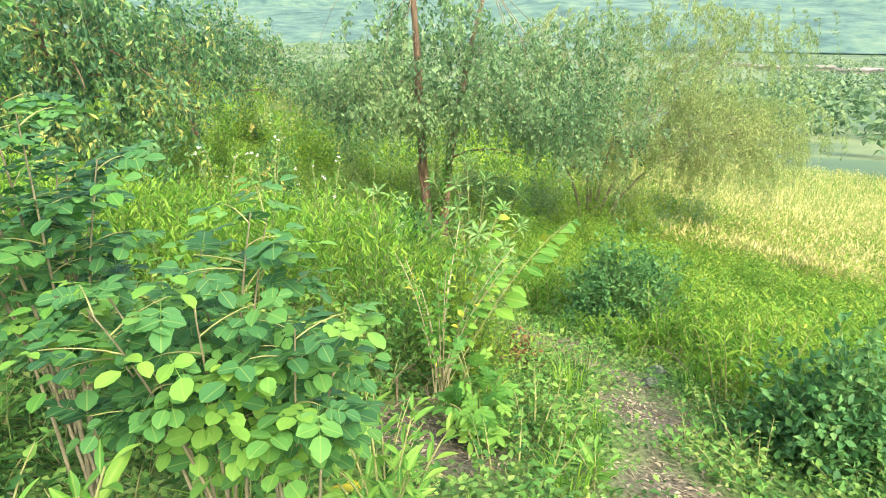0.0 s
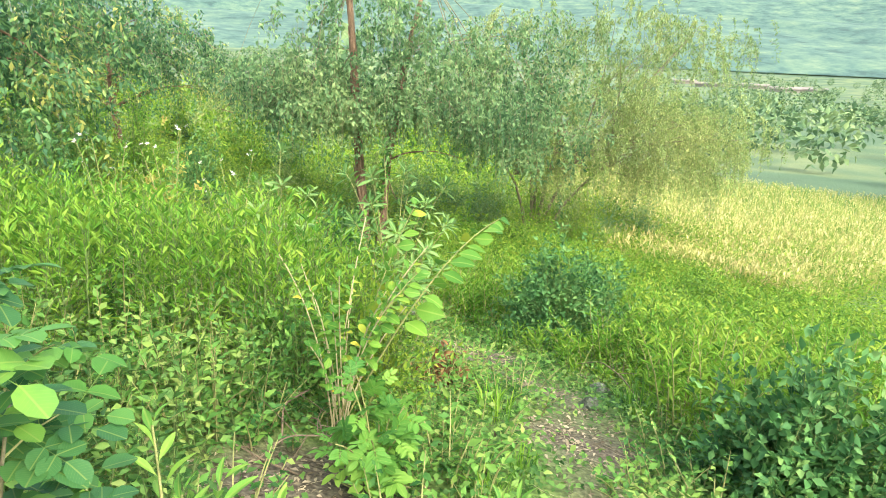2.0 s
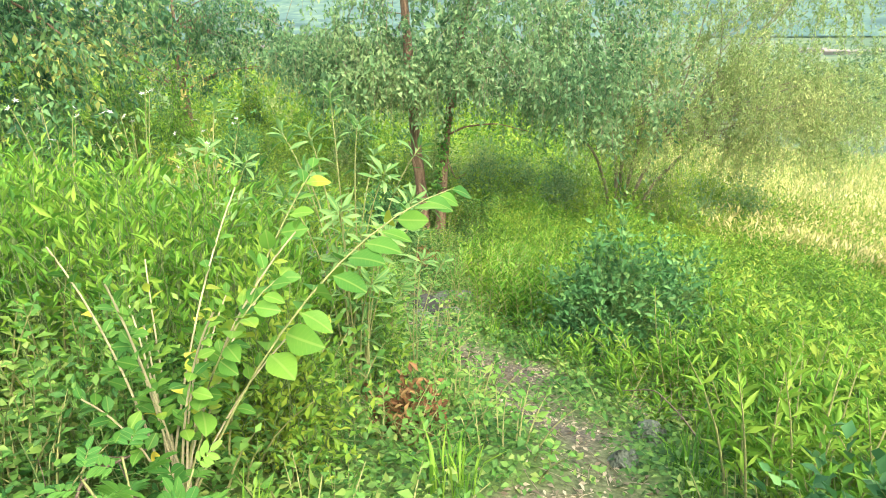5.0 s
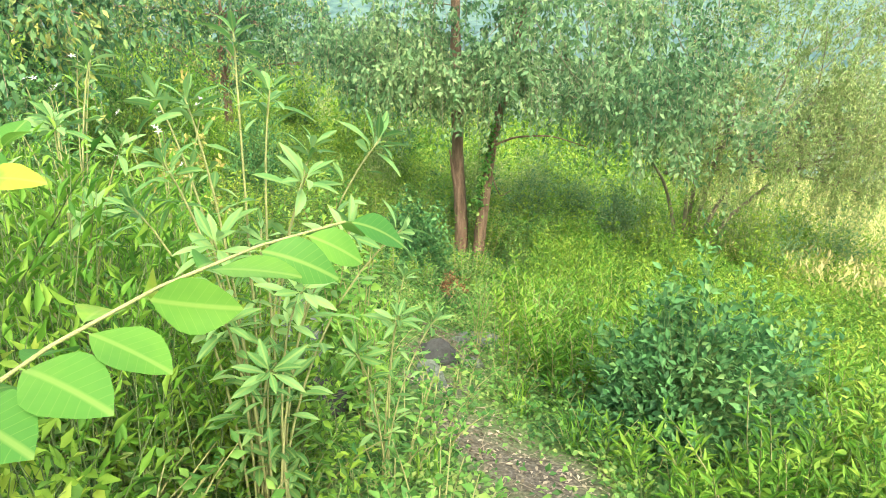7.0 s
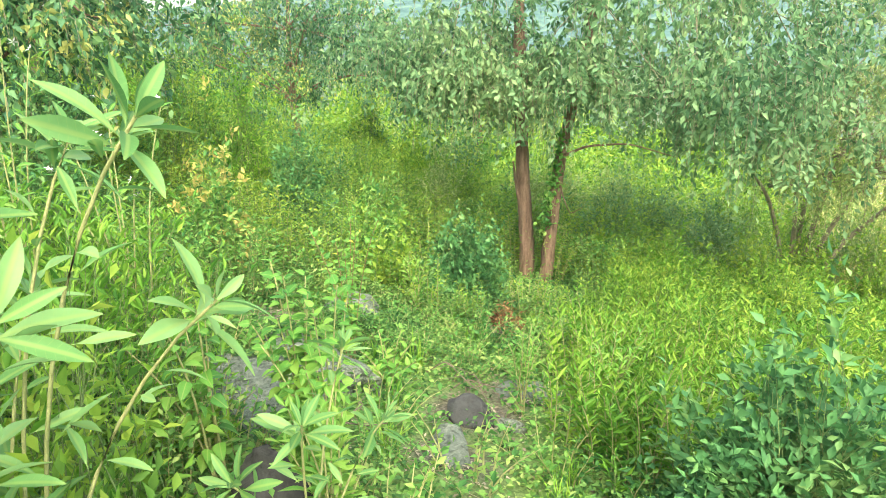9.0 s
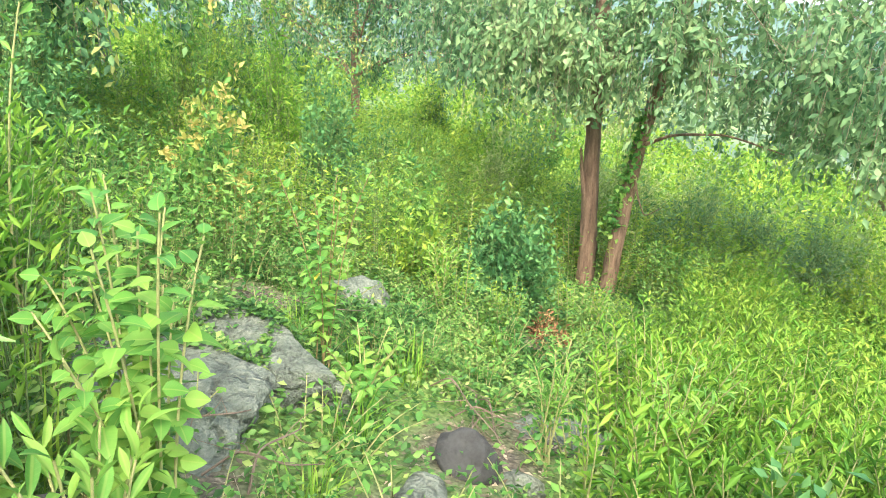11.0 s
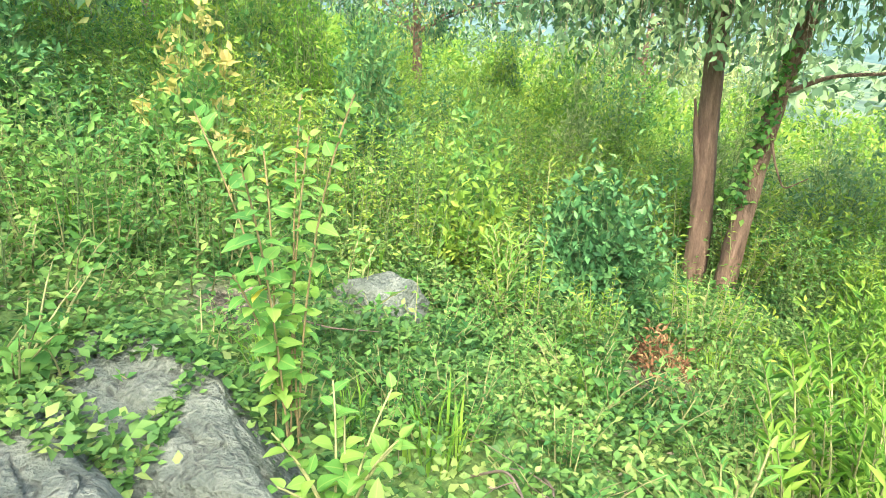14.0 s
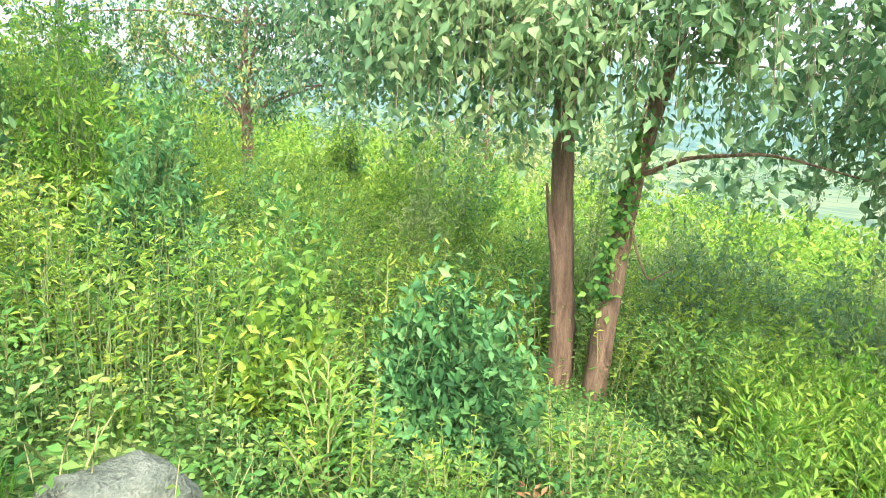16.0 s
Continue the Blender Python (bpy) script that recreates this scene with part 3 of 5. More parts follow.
def hanging_crown(rng, clumps, per_twig, leaf_len, leaf_w, hang=(0.3, 0.9), tilt=0.8, V=LEAF_V, T=LEAF_T):
    """Leafy twigs in clumps (cx, cy, cz, rx, ry, rz, twigs): each arches outwards and then hangs."""
    S, L = [], []
    for cx, cy, cz, rx, ry, rz, n in clumps:
        c = np.array([cx, cy, cz])
        d = sphere_dirs(rng, n)
        lump = 1 + 0.25 * np.sin(4 * d[:, 0] + 3 * d[:, 2] + cx) + 0.18 * np.sin(9 * d[:, 1] + 6 * d[:, 0] + cy)
        A = c + d * (rng.uniform(0.15, 1, n) ** 0.5 * lump)[:, None] * np.array([rx, ry, rz])
        out = d * np.array([1, 1, 0.1])
        hg = rng.uniform(*hang, n)[:, None]
        B = A + out * hg * 0.45 - np.array([0, 0, 1.0]) * hg
        C = A + out * hg * 0.5 + np.array([0, 0, 0.08])
        S.append(tubes(curves(A, C, B, 2), 0.005, 0.0015))
        t = rng.uniform(0.02, 1, (n, per_twig, 1))
        P = (A[:, None] * (1 - t) ** 2 + 2 * C[:, None] * t * (1 - t) + B[:, None] * t ** 2).reshape(-1, 3)
        P += rng.normal(0, 0.03, P.shape)
        D = sphere_dirs(rng, len(P)) * 0.8 + np.array([0, 0, -0.75])
        ln_ = leaf_len * rng.uniform(0.6, 1.2, len(P))
        L.append(leaves(rng, P, D, ln_, ln_ * leaf_w, tilt, V, T))
    return joined(S), joined(L)


def boughs(rng, starts, clumps, r0, per=5):
    """Boughs from points on a trunk into the clumps of a crown."""
    S = []
    for cx, cy, cz, rx, ry, rz, n in clumps:
        c = np.array([cx, cy, cz])
        B = c + sphere_dirs(rng, per) * np.array([rx, ry, rz]) * 0.75
        A = np.array([starts[rng.integers(len(starts))] for _ in range(per)], float)
        C = A * 0.45 + B * 0.55 + np.array([0, 0, 0.35]) + rng.normal(0, 0.2, (per, 3))
        S += [tubes(curves(A[k:k + 1], C[k:k + 1], B[k:k + 1], 8), r0, r0 * 0.2, 5) for k in range(per)]
    return S


# ---------------------------------------------------------------- trees
def twin_tree():
    """Two brown trunks side by side, with a wide drooping crown."""
    rng = np.random.default_rng(11)
    g = float(ground_z(-0.2, 14.6))
    for k, (trunk, radii, clumps, label) in enumerate((
        ([(-0.36, 14.7, g - 0.2), (-0.40, 14.7, g + 0.7), (-0.5, 14.7, -1.5), (-0.54, 14.65, -0.4), (-0.6, 14.65, 0.9), (-0.68, 14.7, 2.2), (-0.7, 14.8, 4.2)],
         (0.13, 0.115, 0.10, 0.095, 0.075, 0.06, 0.03),
         [(-1.6, 14.6, 0.4, 1.1, 1.0, 0.7, 190), (-0.4, 14.5, 1.7, 1.6, 1.3, 0.9, 140), (-2.7, 15.3, 0.3, 1.0, 1.0, 0.6, 110), (-1.0, 13.7, -0.15, 0.9, 0.6, 0.4, 150), (-1.6, 16.2, -0.3, 1.1, 0.9, 0.6, 70)],
         "slender tree with brown split bark and drooping leaves"),
        ([(-0.04, 14.55, g - 0.2), (0.0, 14.55, g + 0.7), (0.12, 14.55, -1.3), (0.3, 14.5, -0.4), (0.52, 14.5, 0.9), (0.9, 14.6, 2.4)],
         (0.11, 0.09, 0.078, 0.07, 0.055, 0.03),
         [(1.1, 14.3, 0.8, 1.4, 1.2, 1.0, 170), (2.5, 14.6, -0.3, 1.3, 1.4, 1.1, 210), (2.3, 13.2, -0.2, 0.9, 0.8, 0.8, 100), (3.6, 15.0, -0.5, 1.2, 1.2, 1.1, 160), (0.3, 13.7, -0.05, 0.8, 0.6, 0.4, 140), (1.6, 16.0, -0.4, 1.3, 0.9, 0.8, 90), (2.9, 15.4, 1.0, 1.4, 1.1, 0.9, 130)],
         "leaning tree with ivy on its trunk and drooping leaves"))):
        t = thing("tree", pose(*trunk[0]), label, "tree", "pair of trees on the slope")
        o = np.array(trunk[0])
        loc = lambda VT: (VT[0] - o, VT[1])
        part("trunk", loc(limb(trunk, radii, 12, 0.09, rng)), M_BARK, t, "brown furrowed peeling bark", True)
        starts = [trunk[-1], trunk[-2], trunk[-3]]
        for b in boughs(rng, starts, clumps, 0.012, 2):
            part("bough", loc(b), M_TWIG, t, smooth=True)
        tw, lf = hanging_crown(rng, clumps, 19, 0.11, 0.5, V=LEAF2_V, T=LEAF2_T)
        part("twig", loc(tw), M_TWIG, t, kind="stuff")
        part("crown", loc(lf), M_TREE, t, "drooping grey-green leaves with gaps")
        if k == 0:
            part("broken_branch", loc(limb([(-0.46, 14.66, -2.3), (-0.54, 14.6, -1.9), (-0.62, 14.56, -1.42)], (0.05, 0.035, 0.012), 7, 0.15, rng)), M_BARK, t, "dead broken branch stub")
        else:
            part("side_branch", loc(limb([(0.12, 14.53, -1.35), (0.5, 14.4, -1.15), (1.1, 14.3, -1.08), (1.8, 14.2, -1.25)], (0.028, 0.02, 0.014, 0.006), 6, 0.08, rng)), M_BARK, t)
            part("hanging_twig", loc(limb([(0.1, 14.48, -1.6), (0.2, 14.44, -1.95), (0.32, 14.42, -2.2), (0.52, 14.4, -2.05)], (0.014, 0.011, 0.008, 0.004), 5, 0.08, rng)), M_BARK, t)
            n = 420
            tt = rng.uniform(0, 1, n)
            P = np.stack([0.24 * tt - 0.08, 14.46 + rng.normal(0, 0.05, n), -2.5 + 1.6 * tt], -1) + rng.normal(0, 0.05, (n, 3))
            part("ivy", loc(leaves(rng, P, sphere_dirs(rng, n) + np.array([-0.3, -0.6, -0.4]), 0.08, 0.06)), M_GREEN, t, "green climbing leaves on the trunk")


def feather_tree():
    """A many-stemmed tree with fine airy foliage on arching branches."""
    rng = np.random.default_rng(12)
    bx, by = 4.1, 17.6
    g = float(ground_z(bx, by))
    t = thing("tree", pose(bx, by, g), "many-stemmed tree with fine pale feathery foliage", "tree")
    o = np.array([bx, by, g])
    clumps = [(5.2, 16.6, -0.7, 1.8, 1.6, 1.5, 420), (7.2, 17.2, -0.9, 1.9, 1.7, 1.5, 420), (6.5, 17.8, 1.4, 2.2, 1.6, 1.1, 220), (9.2, 18.2, -1.3, 1.7, 1.4, 1.1, 300), (7.6, 16.8, -1.9, 1.5, 1.0, 0.7, 120), (3.6, 17.2, 1.3, 1.6, 1.3, 1.0, 130), (9.0, 19.0, 1.2, 1.6, 1.5, 1.0, 110), (4.2, 16.6, -1.6, 1.1, 1.0, 0.7, 100)]
    for k, (dx, dy, h) in enumerate(((-0.9, 0.0, 2.6), (-0.35, -0.2, 3.4), (0.1, 0.1, 3.8), (0.6, -0.1, 3.6), (1.5, 0.1, 3.2), (2.6, 0.2, 2.9))):
        part("stem", limb([(0.08 * k - 0.2, 0, -0.15), (dx * 0.3, dy, h * 0.35), (dx * 0.65, dy, h * 0.7), (dx * 1.3, dy * 1.4, h)], (0.055, 0.045, 0.035, 0.015), 7, 0.06, rng), M_TWIG, t, smooth=True)
    for b in boughs(rng, [(bx - 0.6, by, g + 2), (bx, by, g + 2.6), (bx + 1.0, by, g + 2.4), (bx + 1.8, by, g + 2.2)], clumps, 0.025, 5):
        part("bough", (b[0] - o, b[1]), M_TWIG, t)
    tw, lf = hanging_crown(rng, clumps, 34, 0.085, 0.34, hang=(0.3, 0.8), tilt=1.0, V=LEAF2_V, T=LEAF2_T)
    part("twig", (tw[0] - o, tw[1]), M_TWIG, t, kind="stuff")
    part("crown", (lf[0] - o, lf[1]), M_FEATHER, t, "airy crown of small pale green leaves")


def round_tree(bx, by, height, clumps, mat, label, seed, leaf_len, leaf_w, per=14, hang=(0.2, 0.6)):
    rng = np.random.default_rng(seed)
    g = float(ground_z(bx, by))
    o = np.array([bx, by, g])
    t = thing("tree", pose(bx, by, g), label, "tree")
    part("trunk", limb([(0, 0, -0.2), (0.05, 0.03, height * 0.3), (-0.05, 0.05, height * 0.6), (0.1, 0, height)], (0.14, 0.11, 0.08, 0.03), 9, 0.08, rng), M_BARK, t, smooth=True)
    cl = [(bx + a, by + b, g + c, d, e, f, n) for a, b, c, d, e, f, n in clumps]
    for bo in boughs(rng, [(bx, by, g + height * 0.4), (bx, by, g + height * 0.6), (bx, by, g + height * 0.8)], cl, 0.035, 3):
        part("bough", (bo[0] - o, bo[1]), M_BARK, t)
    tw, lf = hanging_crown(rng, cl, per, leaf_len, leaf_w, hang=hang, V=LEAF2_V, T=LEAF2_T)
    part("twig", (tw[0] - o, tw[1]), M_TWIG, t, kind="stuff")
    part("crown", (lf[0] - o, lf[1]), mat, t)


twin_tree()
feather_tree()
round_tree(-6.6, 10.9, 4.0, [(0, 0, 3.2, 1.8, 1.8, 1.4, 260), (1.3, -0.6, 2.2, 1.3, 1.2, 0.9, 200), (-1.2, -0.6, 2.4, 1.4, 1.4, 1.1, 180), (0.6, -1.2, 3.6, 1.5, 1.2, 0.9, 180), (1.6, 0.6, 3.0, 1.3, 1.2, 1.0, 170), (0.4, -0.8, 1.3, 1.4, 1.0, 0.8, 150)], M_DEEP, "dense dark green tree with drooping leaves and yellowing tips", 31, 0.13, 0.45)
round_tree(-8.0, 20.5, 4.6, [(0, 0, 4.2, 2.0, 1.8, 1.3, 380), (1.9, 0, 3.8, 1.6, 1.5, 1.1, 280), (-1.8, 0.3, 3.8, 1.7, 1.6, 1.2, 280), (3.2, 0.3, 2.9, 1.1, 1.2, 0.8, 150), (0.4, -0.6, 2.5, 1.8, 1.4, 0.9, 240), (-3.6, 0.0, 3.4, 1.6, 1.5, 1.1, 240)], M_DEEP, "grey-green spreading tree on the slope", 32, 0.12, 0.4)
round_tree(-13.5, 17.5, 5.5, [(0, 0, 4.4, 2.6, 2.4, 1.8, 260), (2.2, -0.6, 3.2, 1.8, 1.7, 1.3, 200), (-2.0, 0, 3.2, 2.0, 1.8, 1.4, 160)], M_DEEP, "broad dark tree up the slope", 33, 0.16, 0.45)
round_tree(-4.5, 27.0, 4.5, [(0, 0, 3.2, 2.0, 1.8, 1.3, 160), (2.0, 0, 2.8, 1.5, 1.5, 1.0, 110), (-2.0, 0, 2.6, 1.6, 1.5, 1.1, 110)], M_FEATHER, "pale green tree down the slope", 34, 0.16, 0.45)


# ---------------------------------------------------------------- bushes
def bush(x, y, rx, ry, rz, twigs, per, leaf_len, leaf_w, mat, label, seed, sink=0.0, stem_mat=M_STALK, start=0.15, droop=0.0, name="bush"):
    rng = np.random.default_rng(seed)
    t = thing(name, pose(x, y, float(ground_z(x, y)) - sink), label, "bush")
    st, lf = bush_parts(rng, twigs, per, rx, ry, rz, leaf_len, leaf_w, start=start, droop=droop)
    part("twig", st, stem_mat, t, kind="stuff")
    part("foliage", lf, mat, t, kind="stuff")
    return t


bush(2.25, 7.95, 0.8, 0.75, 1.5, 430, 22, 0.08, 0.5, M_DARK, "dense dark green bush with small leaves beside the path", 41)
bush(2.95, 8.5, 0.7, 0.7, 1.5, 280, 16, 0.075, 0.48, M_DARK, "dark green leafy bush behind another", 42)
bush(2.5, 3.45, 0.62, 0.58, 1.0, 330, 21, 0.07, 0.58, M_DARK, "dark green leafy bush at the edge of the path", 43)
bush(3.1, 2.9, 0.6, 0.6, 0.95, 240, 16, 0.065, 0.58, M_DARK, "low dark green bush beside the path", 44)
bush(-0.75, 12.4, 0.75, 0.65, 1.3, 380, 21, 0.085, 0.48, M_DARK, "dark green bush in front of the twin trunks", 45)
bush(-3.5, 13.0, 0.85, 0.75, 2.25, 420, 18, 0.09, 0.42, M_DARK, "rounded dark green bush up the slope", 46)
bush(-4.8, 9.9, 1.2, 1.1, 2.3, 480, 17, 0.085, 0.45, M_DARK, "dark bush with layered leaves under a tree", 47)
bush(-3.3, 8.2, 0.8, 0.8, 1.1, 200, 14, 0.08, 0.4, M_GREEN, "leafy green bush on the bank", 48)
bush(-6.5, 8.0, 1.2, 1.2, 1.7, 260, 15, 0.10, 0.45, M_DEEP, "tall dark green bush on the bank", 49)
bush(-9.0, 13.5, 1.6, 1.4, 2.0, 300, 15, 0.11, 0.45, M_DEEP, "large green bush up the slope", 50)
bush(1.0, 12.4, 0.7, 0.6, 0.8, 200, 14, 0.07, 0.35, M_LIME, "yellow-green leafy bush below the twin trunks", 51)
bush(3.4, 10.6, 0.8, 0.7, 0.8, 220, 14, 0.07, 0.4, M_LIME, "yellow-green leafy bush below the path", 52)
bush(0.62, 5.05, 0.26, 0.24, 0.42, 50, 10, 0.07, 0.4, M_RUST, "withered rust-brown plant among green weeds", 53)
bush(0.0, 11.5, 0.22, 0.2, 0.4, 46, 9, 0.06, 0.35, M_RUST, "withered red-brown fern-like plant", 54)


bush(-3.2, 10.6, 0.55, 0.5, 1.6, 170, 12, 0.09, 0.45, M_GREEN, "green bush with a yellowing top", 55)
bush(-3.3, 10.75, 0.65, 0.5, 2.0, 85, 9, 0.085, 0.5, M_PEACH, "bush with pale yellow-orange leaves", 56, start=0.84)
bush(0.12, 4.45, 0.55, 0.45, 1.1, 230, 13, 0.055, 0.4, M_LIME, "tangled yellow-green bush with fine leaves", 57)
bush(-0.35, 4.2, 0.5, 0.45, 0.85, 180, 13, 0.05, 0.45, M_GREEN, "low fine-leaved green bush behind bare stems", 58)
bush(0.1, 5.85, 0.55, 0.5, 1.35, 240, 13, 0.06, 0.4, M_LIME, "yellow-green bush round a silvery plant", 59)
slope_rng = random.Random(77)
TINTS = ((M_LIME, "yellow-green shrub with small leaves on the slope"), (M_GREEN, "mid-green leafy shrub on the slope"), (M_LIME, "bright yellow-green shrub on the slope"), (M_DEEP, "dull green shrub on the slope"), (M_DARK, "small dark green shrub on the slope"))
for k in range(46):
    sx, sy = slope_rng.uniform(-9, 0.8), slope_rng.uniform(11.6, 21)
    if math.hypot(sx + 0.3, sy - 13.6) < 1.9 or math.hypot(sx + 3.5, sy - 13.0) < 1.2:
        continue
    tint, words = TINTS[slope_rng.randrange(5)]
    r = slope_rng.uniform(0.4, 0.85)
    tagged(bush(sx, sy, r, r, r * slope_rng.uniform(1.8, 2.6), 130, 14, slope_rng.uniform(0.07, 0.11), slope_rng.uniform(0.3, 0.5), tint, words, 500 + k, name="shrub"), group="shrubs on the slope")


for k in range(12):
    sx, sy = slope_rng.uniform(-13, -3.0), slope_rng.uniform(18.5, 24)
    tint, words = TINTS[slope_rng.randrange(4)]
    tagged(bush(sx, sy, slope_rng.uniform(0.9, 1.3), 1.0, slope_rng.uniform(2.3, 3.2), 230, 15, 0.13, 0.42, tint, "tall " + words, 560 + k, name="shrub"), group="tall shrubs at the back of the slope")


wood_rng = random.Random(91)
for k in range(30):
    sx, sy = wood_rng.uniform(-3.2, 7.5), wood_rng.uniform(15.4, 20)
    tall = wood_rng.uniform(1.5, 2.7)
    tint, words = ((M_FEATHER, "airy pale green shrub under the trees"), (M_LIME, "yellow-green shrub under the trees"), (M_TREE, "grey-green leafy shrub under the trees"))[k % 3]
    tagged(bush(sx, sy, wood_rng.uniform(0.6, 0.95), 0.75, tall, 170, 15, 0.085, 0.38, tint, words, 700 + k, name="shrub"), group="shrubs under the trees")
for k in range(9):
    sx, sy = wood_rng.uniform(0.9, 4.4), wood_rng.uniform(13.3, 15.0)
    tint, words = ((M_LIME, "low yellow-green bush beside the twin trees"), (M_BRIGHT, "low bright green bush beside the twin trees"))[k % 2]
    tagged(bush(sx, sy, wood_rng.uniform(0.5, 0.75), 0.6, wood_rng.uniform(0.9, 1.35), 170, 15, 0.075, 0.36, tint, words, 770 + k), group="low bushes beside the twin trees")
for k in range(20):
    sx, sy = wood_rng.uniform(-10, -4.2), wood_rng.uniform(11.8, 17)
    tint, words = ((M_LIME, "tall yellow-green shrub high on the slope"), (M_BRIGHT, "tall bright green shrub high on the slope"), (M_GREEN, "tall mid-green shrub high on the slope"))[k % 3]
    tagged(bush(sx, sy, wood_rng.uniform(0.6, 0.9), 0.75, wood_rng.uniform(2.2, 3.2), 190, 15, 0.09, 0.36, tint, words, 740 + k, name="shrub"), group="tall shrubs high on the slope")


# ---------------------------------------------------------------- near plants with single leaves
def leaf_mesh(name, mat, widest=0.45, width=0.5, fold=0.18, curl=0.25, wave=0.0, tooth=0.0, blunt=0.85):
    """One leaf of unit length with a midrib fold, a curl and a short stalk."""
    n = 8
    V, UV = [], []
    for k in range(n + 1):
        s = k / n
        p = np.log(0.5) / np.log(widest)
        w = 0.5 * width * np.sin(np.pi * min(max(s, 0.0), 1.0) ** p) ** blunt if 0 < s < 1 else 0.006
        w *= 1 + tooth * (k % 2)
        z = -curl * s * s
        for u in (-1, -0.5, 0, 0.5, 1):
            V.append((u * w, 0.08 + 0.92 * s, z + abs(u) * w * fold * 2 + wave * np.sin(9 * s + 2 * u) * abs(u)))
            UV.append((0.5 + u * w, s))
    T = []
    for k in range(n):
        for c in range(4):
            a = k * 5 + c
            T.append((a, a + 1, a + 6, a + 5))
    b = len(V)
    V += [(-0.008, 0, 0), (0.008, 0, 0), (0.008, 0.1, 0.002), (-0.008, 0.1, 0.002)]
    UV += [(0.5, 0)] * 4
    T.append((b, b + 1, b + 2, b + 3))
    return mesh_of(name, V, T, mat, True, UV)


LONG = [leaf_mesh("leaf", L_LONG, 0.52, 0.6, 0.08, c, 0.01, 0.03) for c in (0.12, 0.25, 0.4)]
SILVER = [leaf_mesh("leaf", L_SILVER, 0.55, 0.23, 0.2, c, 0.006) for c in (0.05, 0.18, 0.3)]
LANCE = [leaf_mesh("leaf", L_HEART, 0.55, 0.24, 0.25, c, 0.008) for c in (0.1, 0.25, 0.45)]
HEART = [leaf_mesh("leaf", L_HEART, 0.36, 0.62, 0.14, c, 0.012, 0.06) for c in (0.15, 0.3, 0.45)]
YELLOW = [leaf_mesh("leaf", L_YELLOW, 0.5, 0.5, 0.2, 0.3, 0.02)]



def compound_mesh(name, mat, pairs, size, wide, seed):
    """A leaf of several round leaflets in pairs along a stalk, with one at its end; unit length."""
    rng = np.random.default_rng(seed)
    V, UV, T = [(-0.006, 0, 0), (0.006, 0, 0), (0.004, 0.75, 0.03), (-0.004, 0.75, 0.03)], [(0.5, 0.5)] * 4, [(0, 1, 2, 3)]
    spots = [(0.62, 0.0, 1.08)] + [(0.25 + 0.4 * k / max(pairs, 1), sd * 1.15, 0.85 + 0.12 * k) for k in range(pairs) for sd in (-1, 1)]
    for y0, turn, sc in spots:
        a = turn + rng.normal(0, 0.12)
        c, sn = math.cos(a), math.sin(a)
        dip = rng.uniform(0.02, 0.22)
        b = len(V)
        for r, (v, w) in enumerate(((0.0, 0.03), (0.2, 0.72), (0.5, 1.0), (0.8, 0.8), (1.0, 0.12))):
            for u in (-1, 0, 1):
                x, y = u * w * 0.5 * wide * size * sc, v * size * sc
                z = 0.03 + 0.10 * abs(u) * w * size - dip * v * v * size
                V.append((x * c + y * sn, y0 + y * c - x * sn, z))
                UV.append((0.5 + u * w * 0.4, v))
        for r in range(4):
            for q in (0, 1):
                p = b + 3 * r + q
                T.append((p, p + 1, p + 4, p + 3))
    return mesh_of(name, V, T, mat, True, UV)


CLOVER = [compound_mesh("leaf", L_ROUND, p, 0.42, w, k) for k, (p, w) in enumerate(((1, 0.82), (2, 0.78), (2, 0.86), (1, 0.9)))]
YOUNG = [compound_mesh("leaf", L_HEART, 1, 0.45, 0.7, 9)]
DROOP = [compound_mesh("leaf", L_HEART, p, 0.36, 0.5, 20 + p) for p in (3, 4)]

def leaf_turn(rng, at, way, size, up=(0, 0, 1), jitter=0.35):
    """The pose of one leaf that starts at a point and reaches out along a way."""
    y = Vector(way).normalized()
    z = Vector(up) + Vector(rng.normal(0, jitter, 3))
    x = y.cross(z).normalized()
    z = x.cross(y)
    m = Matrix((x, y, z)).transposed().to_4x4()
    return Matrix.Translation(Vector(at)) @ m @ Matrix.Scale(size, 4)


def sprig(rng, t, arc, n, meshes, size, lo=0.2, rise=0.3, pairs=False, flatten=1.0, spare=None, shrink=0.4, droop=0.0, spread=0.1, face=(0, 0, 1)):
    """Leaves along one stem; arc: three points of it."""
    A, C, B = (np.array(p, float) for p in arc)
    for k in range(n):
        s = lo + (1 - lo) * k / max(n - 1, 1)
        p = A * (1 - s) ** 2 + 2 * C * s * (1 - s) + B * s ** 2
        tan = unit(2 * (C - A) * (1 - s) + 2 * (B - C) * s)
        ref = np.array([0, 0, 1.0]) if abs(tan[2]) < 0.8 else np.array([1.0, 0, 0])
        a = unit(np.cross(tan, ref))
        b = np.cross(a, tan)
        for j in range(2 if pairs else 1):
            ph = k * 2.4 + rng.normal(0, 0.25) if not pairs else (k * 1.57 if flatten > 0.6 else 0.0) + j * np.pi + rng.normal(0, 0.2 if flatten > 0.6 else 0.45)
            way = a * np.cos(ph) + b * np.sin(ph) * flatten + tan * (rise + 0.9 * s ** 4) - np.array([0, 0, droop])
            sz = size * rng.uniform(0.75, 1.15) * (1 - shrink * s ** 3)
            me = meshes[int(rng.integers(len(meshes)))]
            if spare is not None and rng.uniform() < 0.018:
                me = spare[0]
            lf = new("leaf", me)
            lf.parent = t
            lf.matrix_basis = leaf_turn(rng, p + unit(way) * sz * rng.uniform(0, spread), way, sz, up=face)


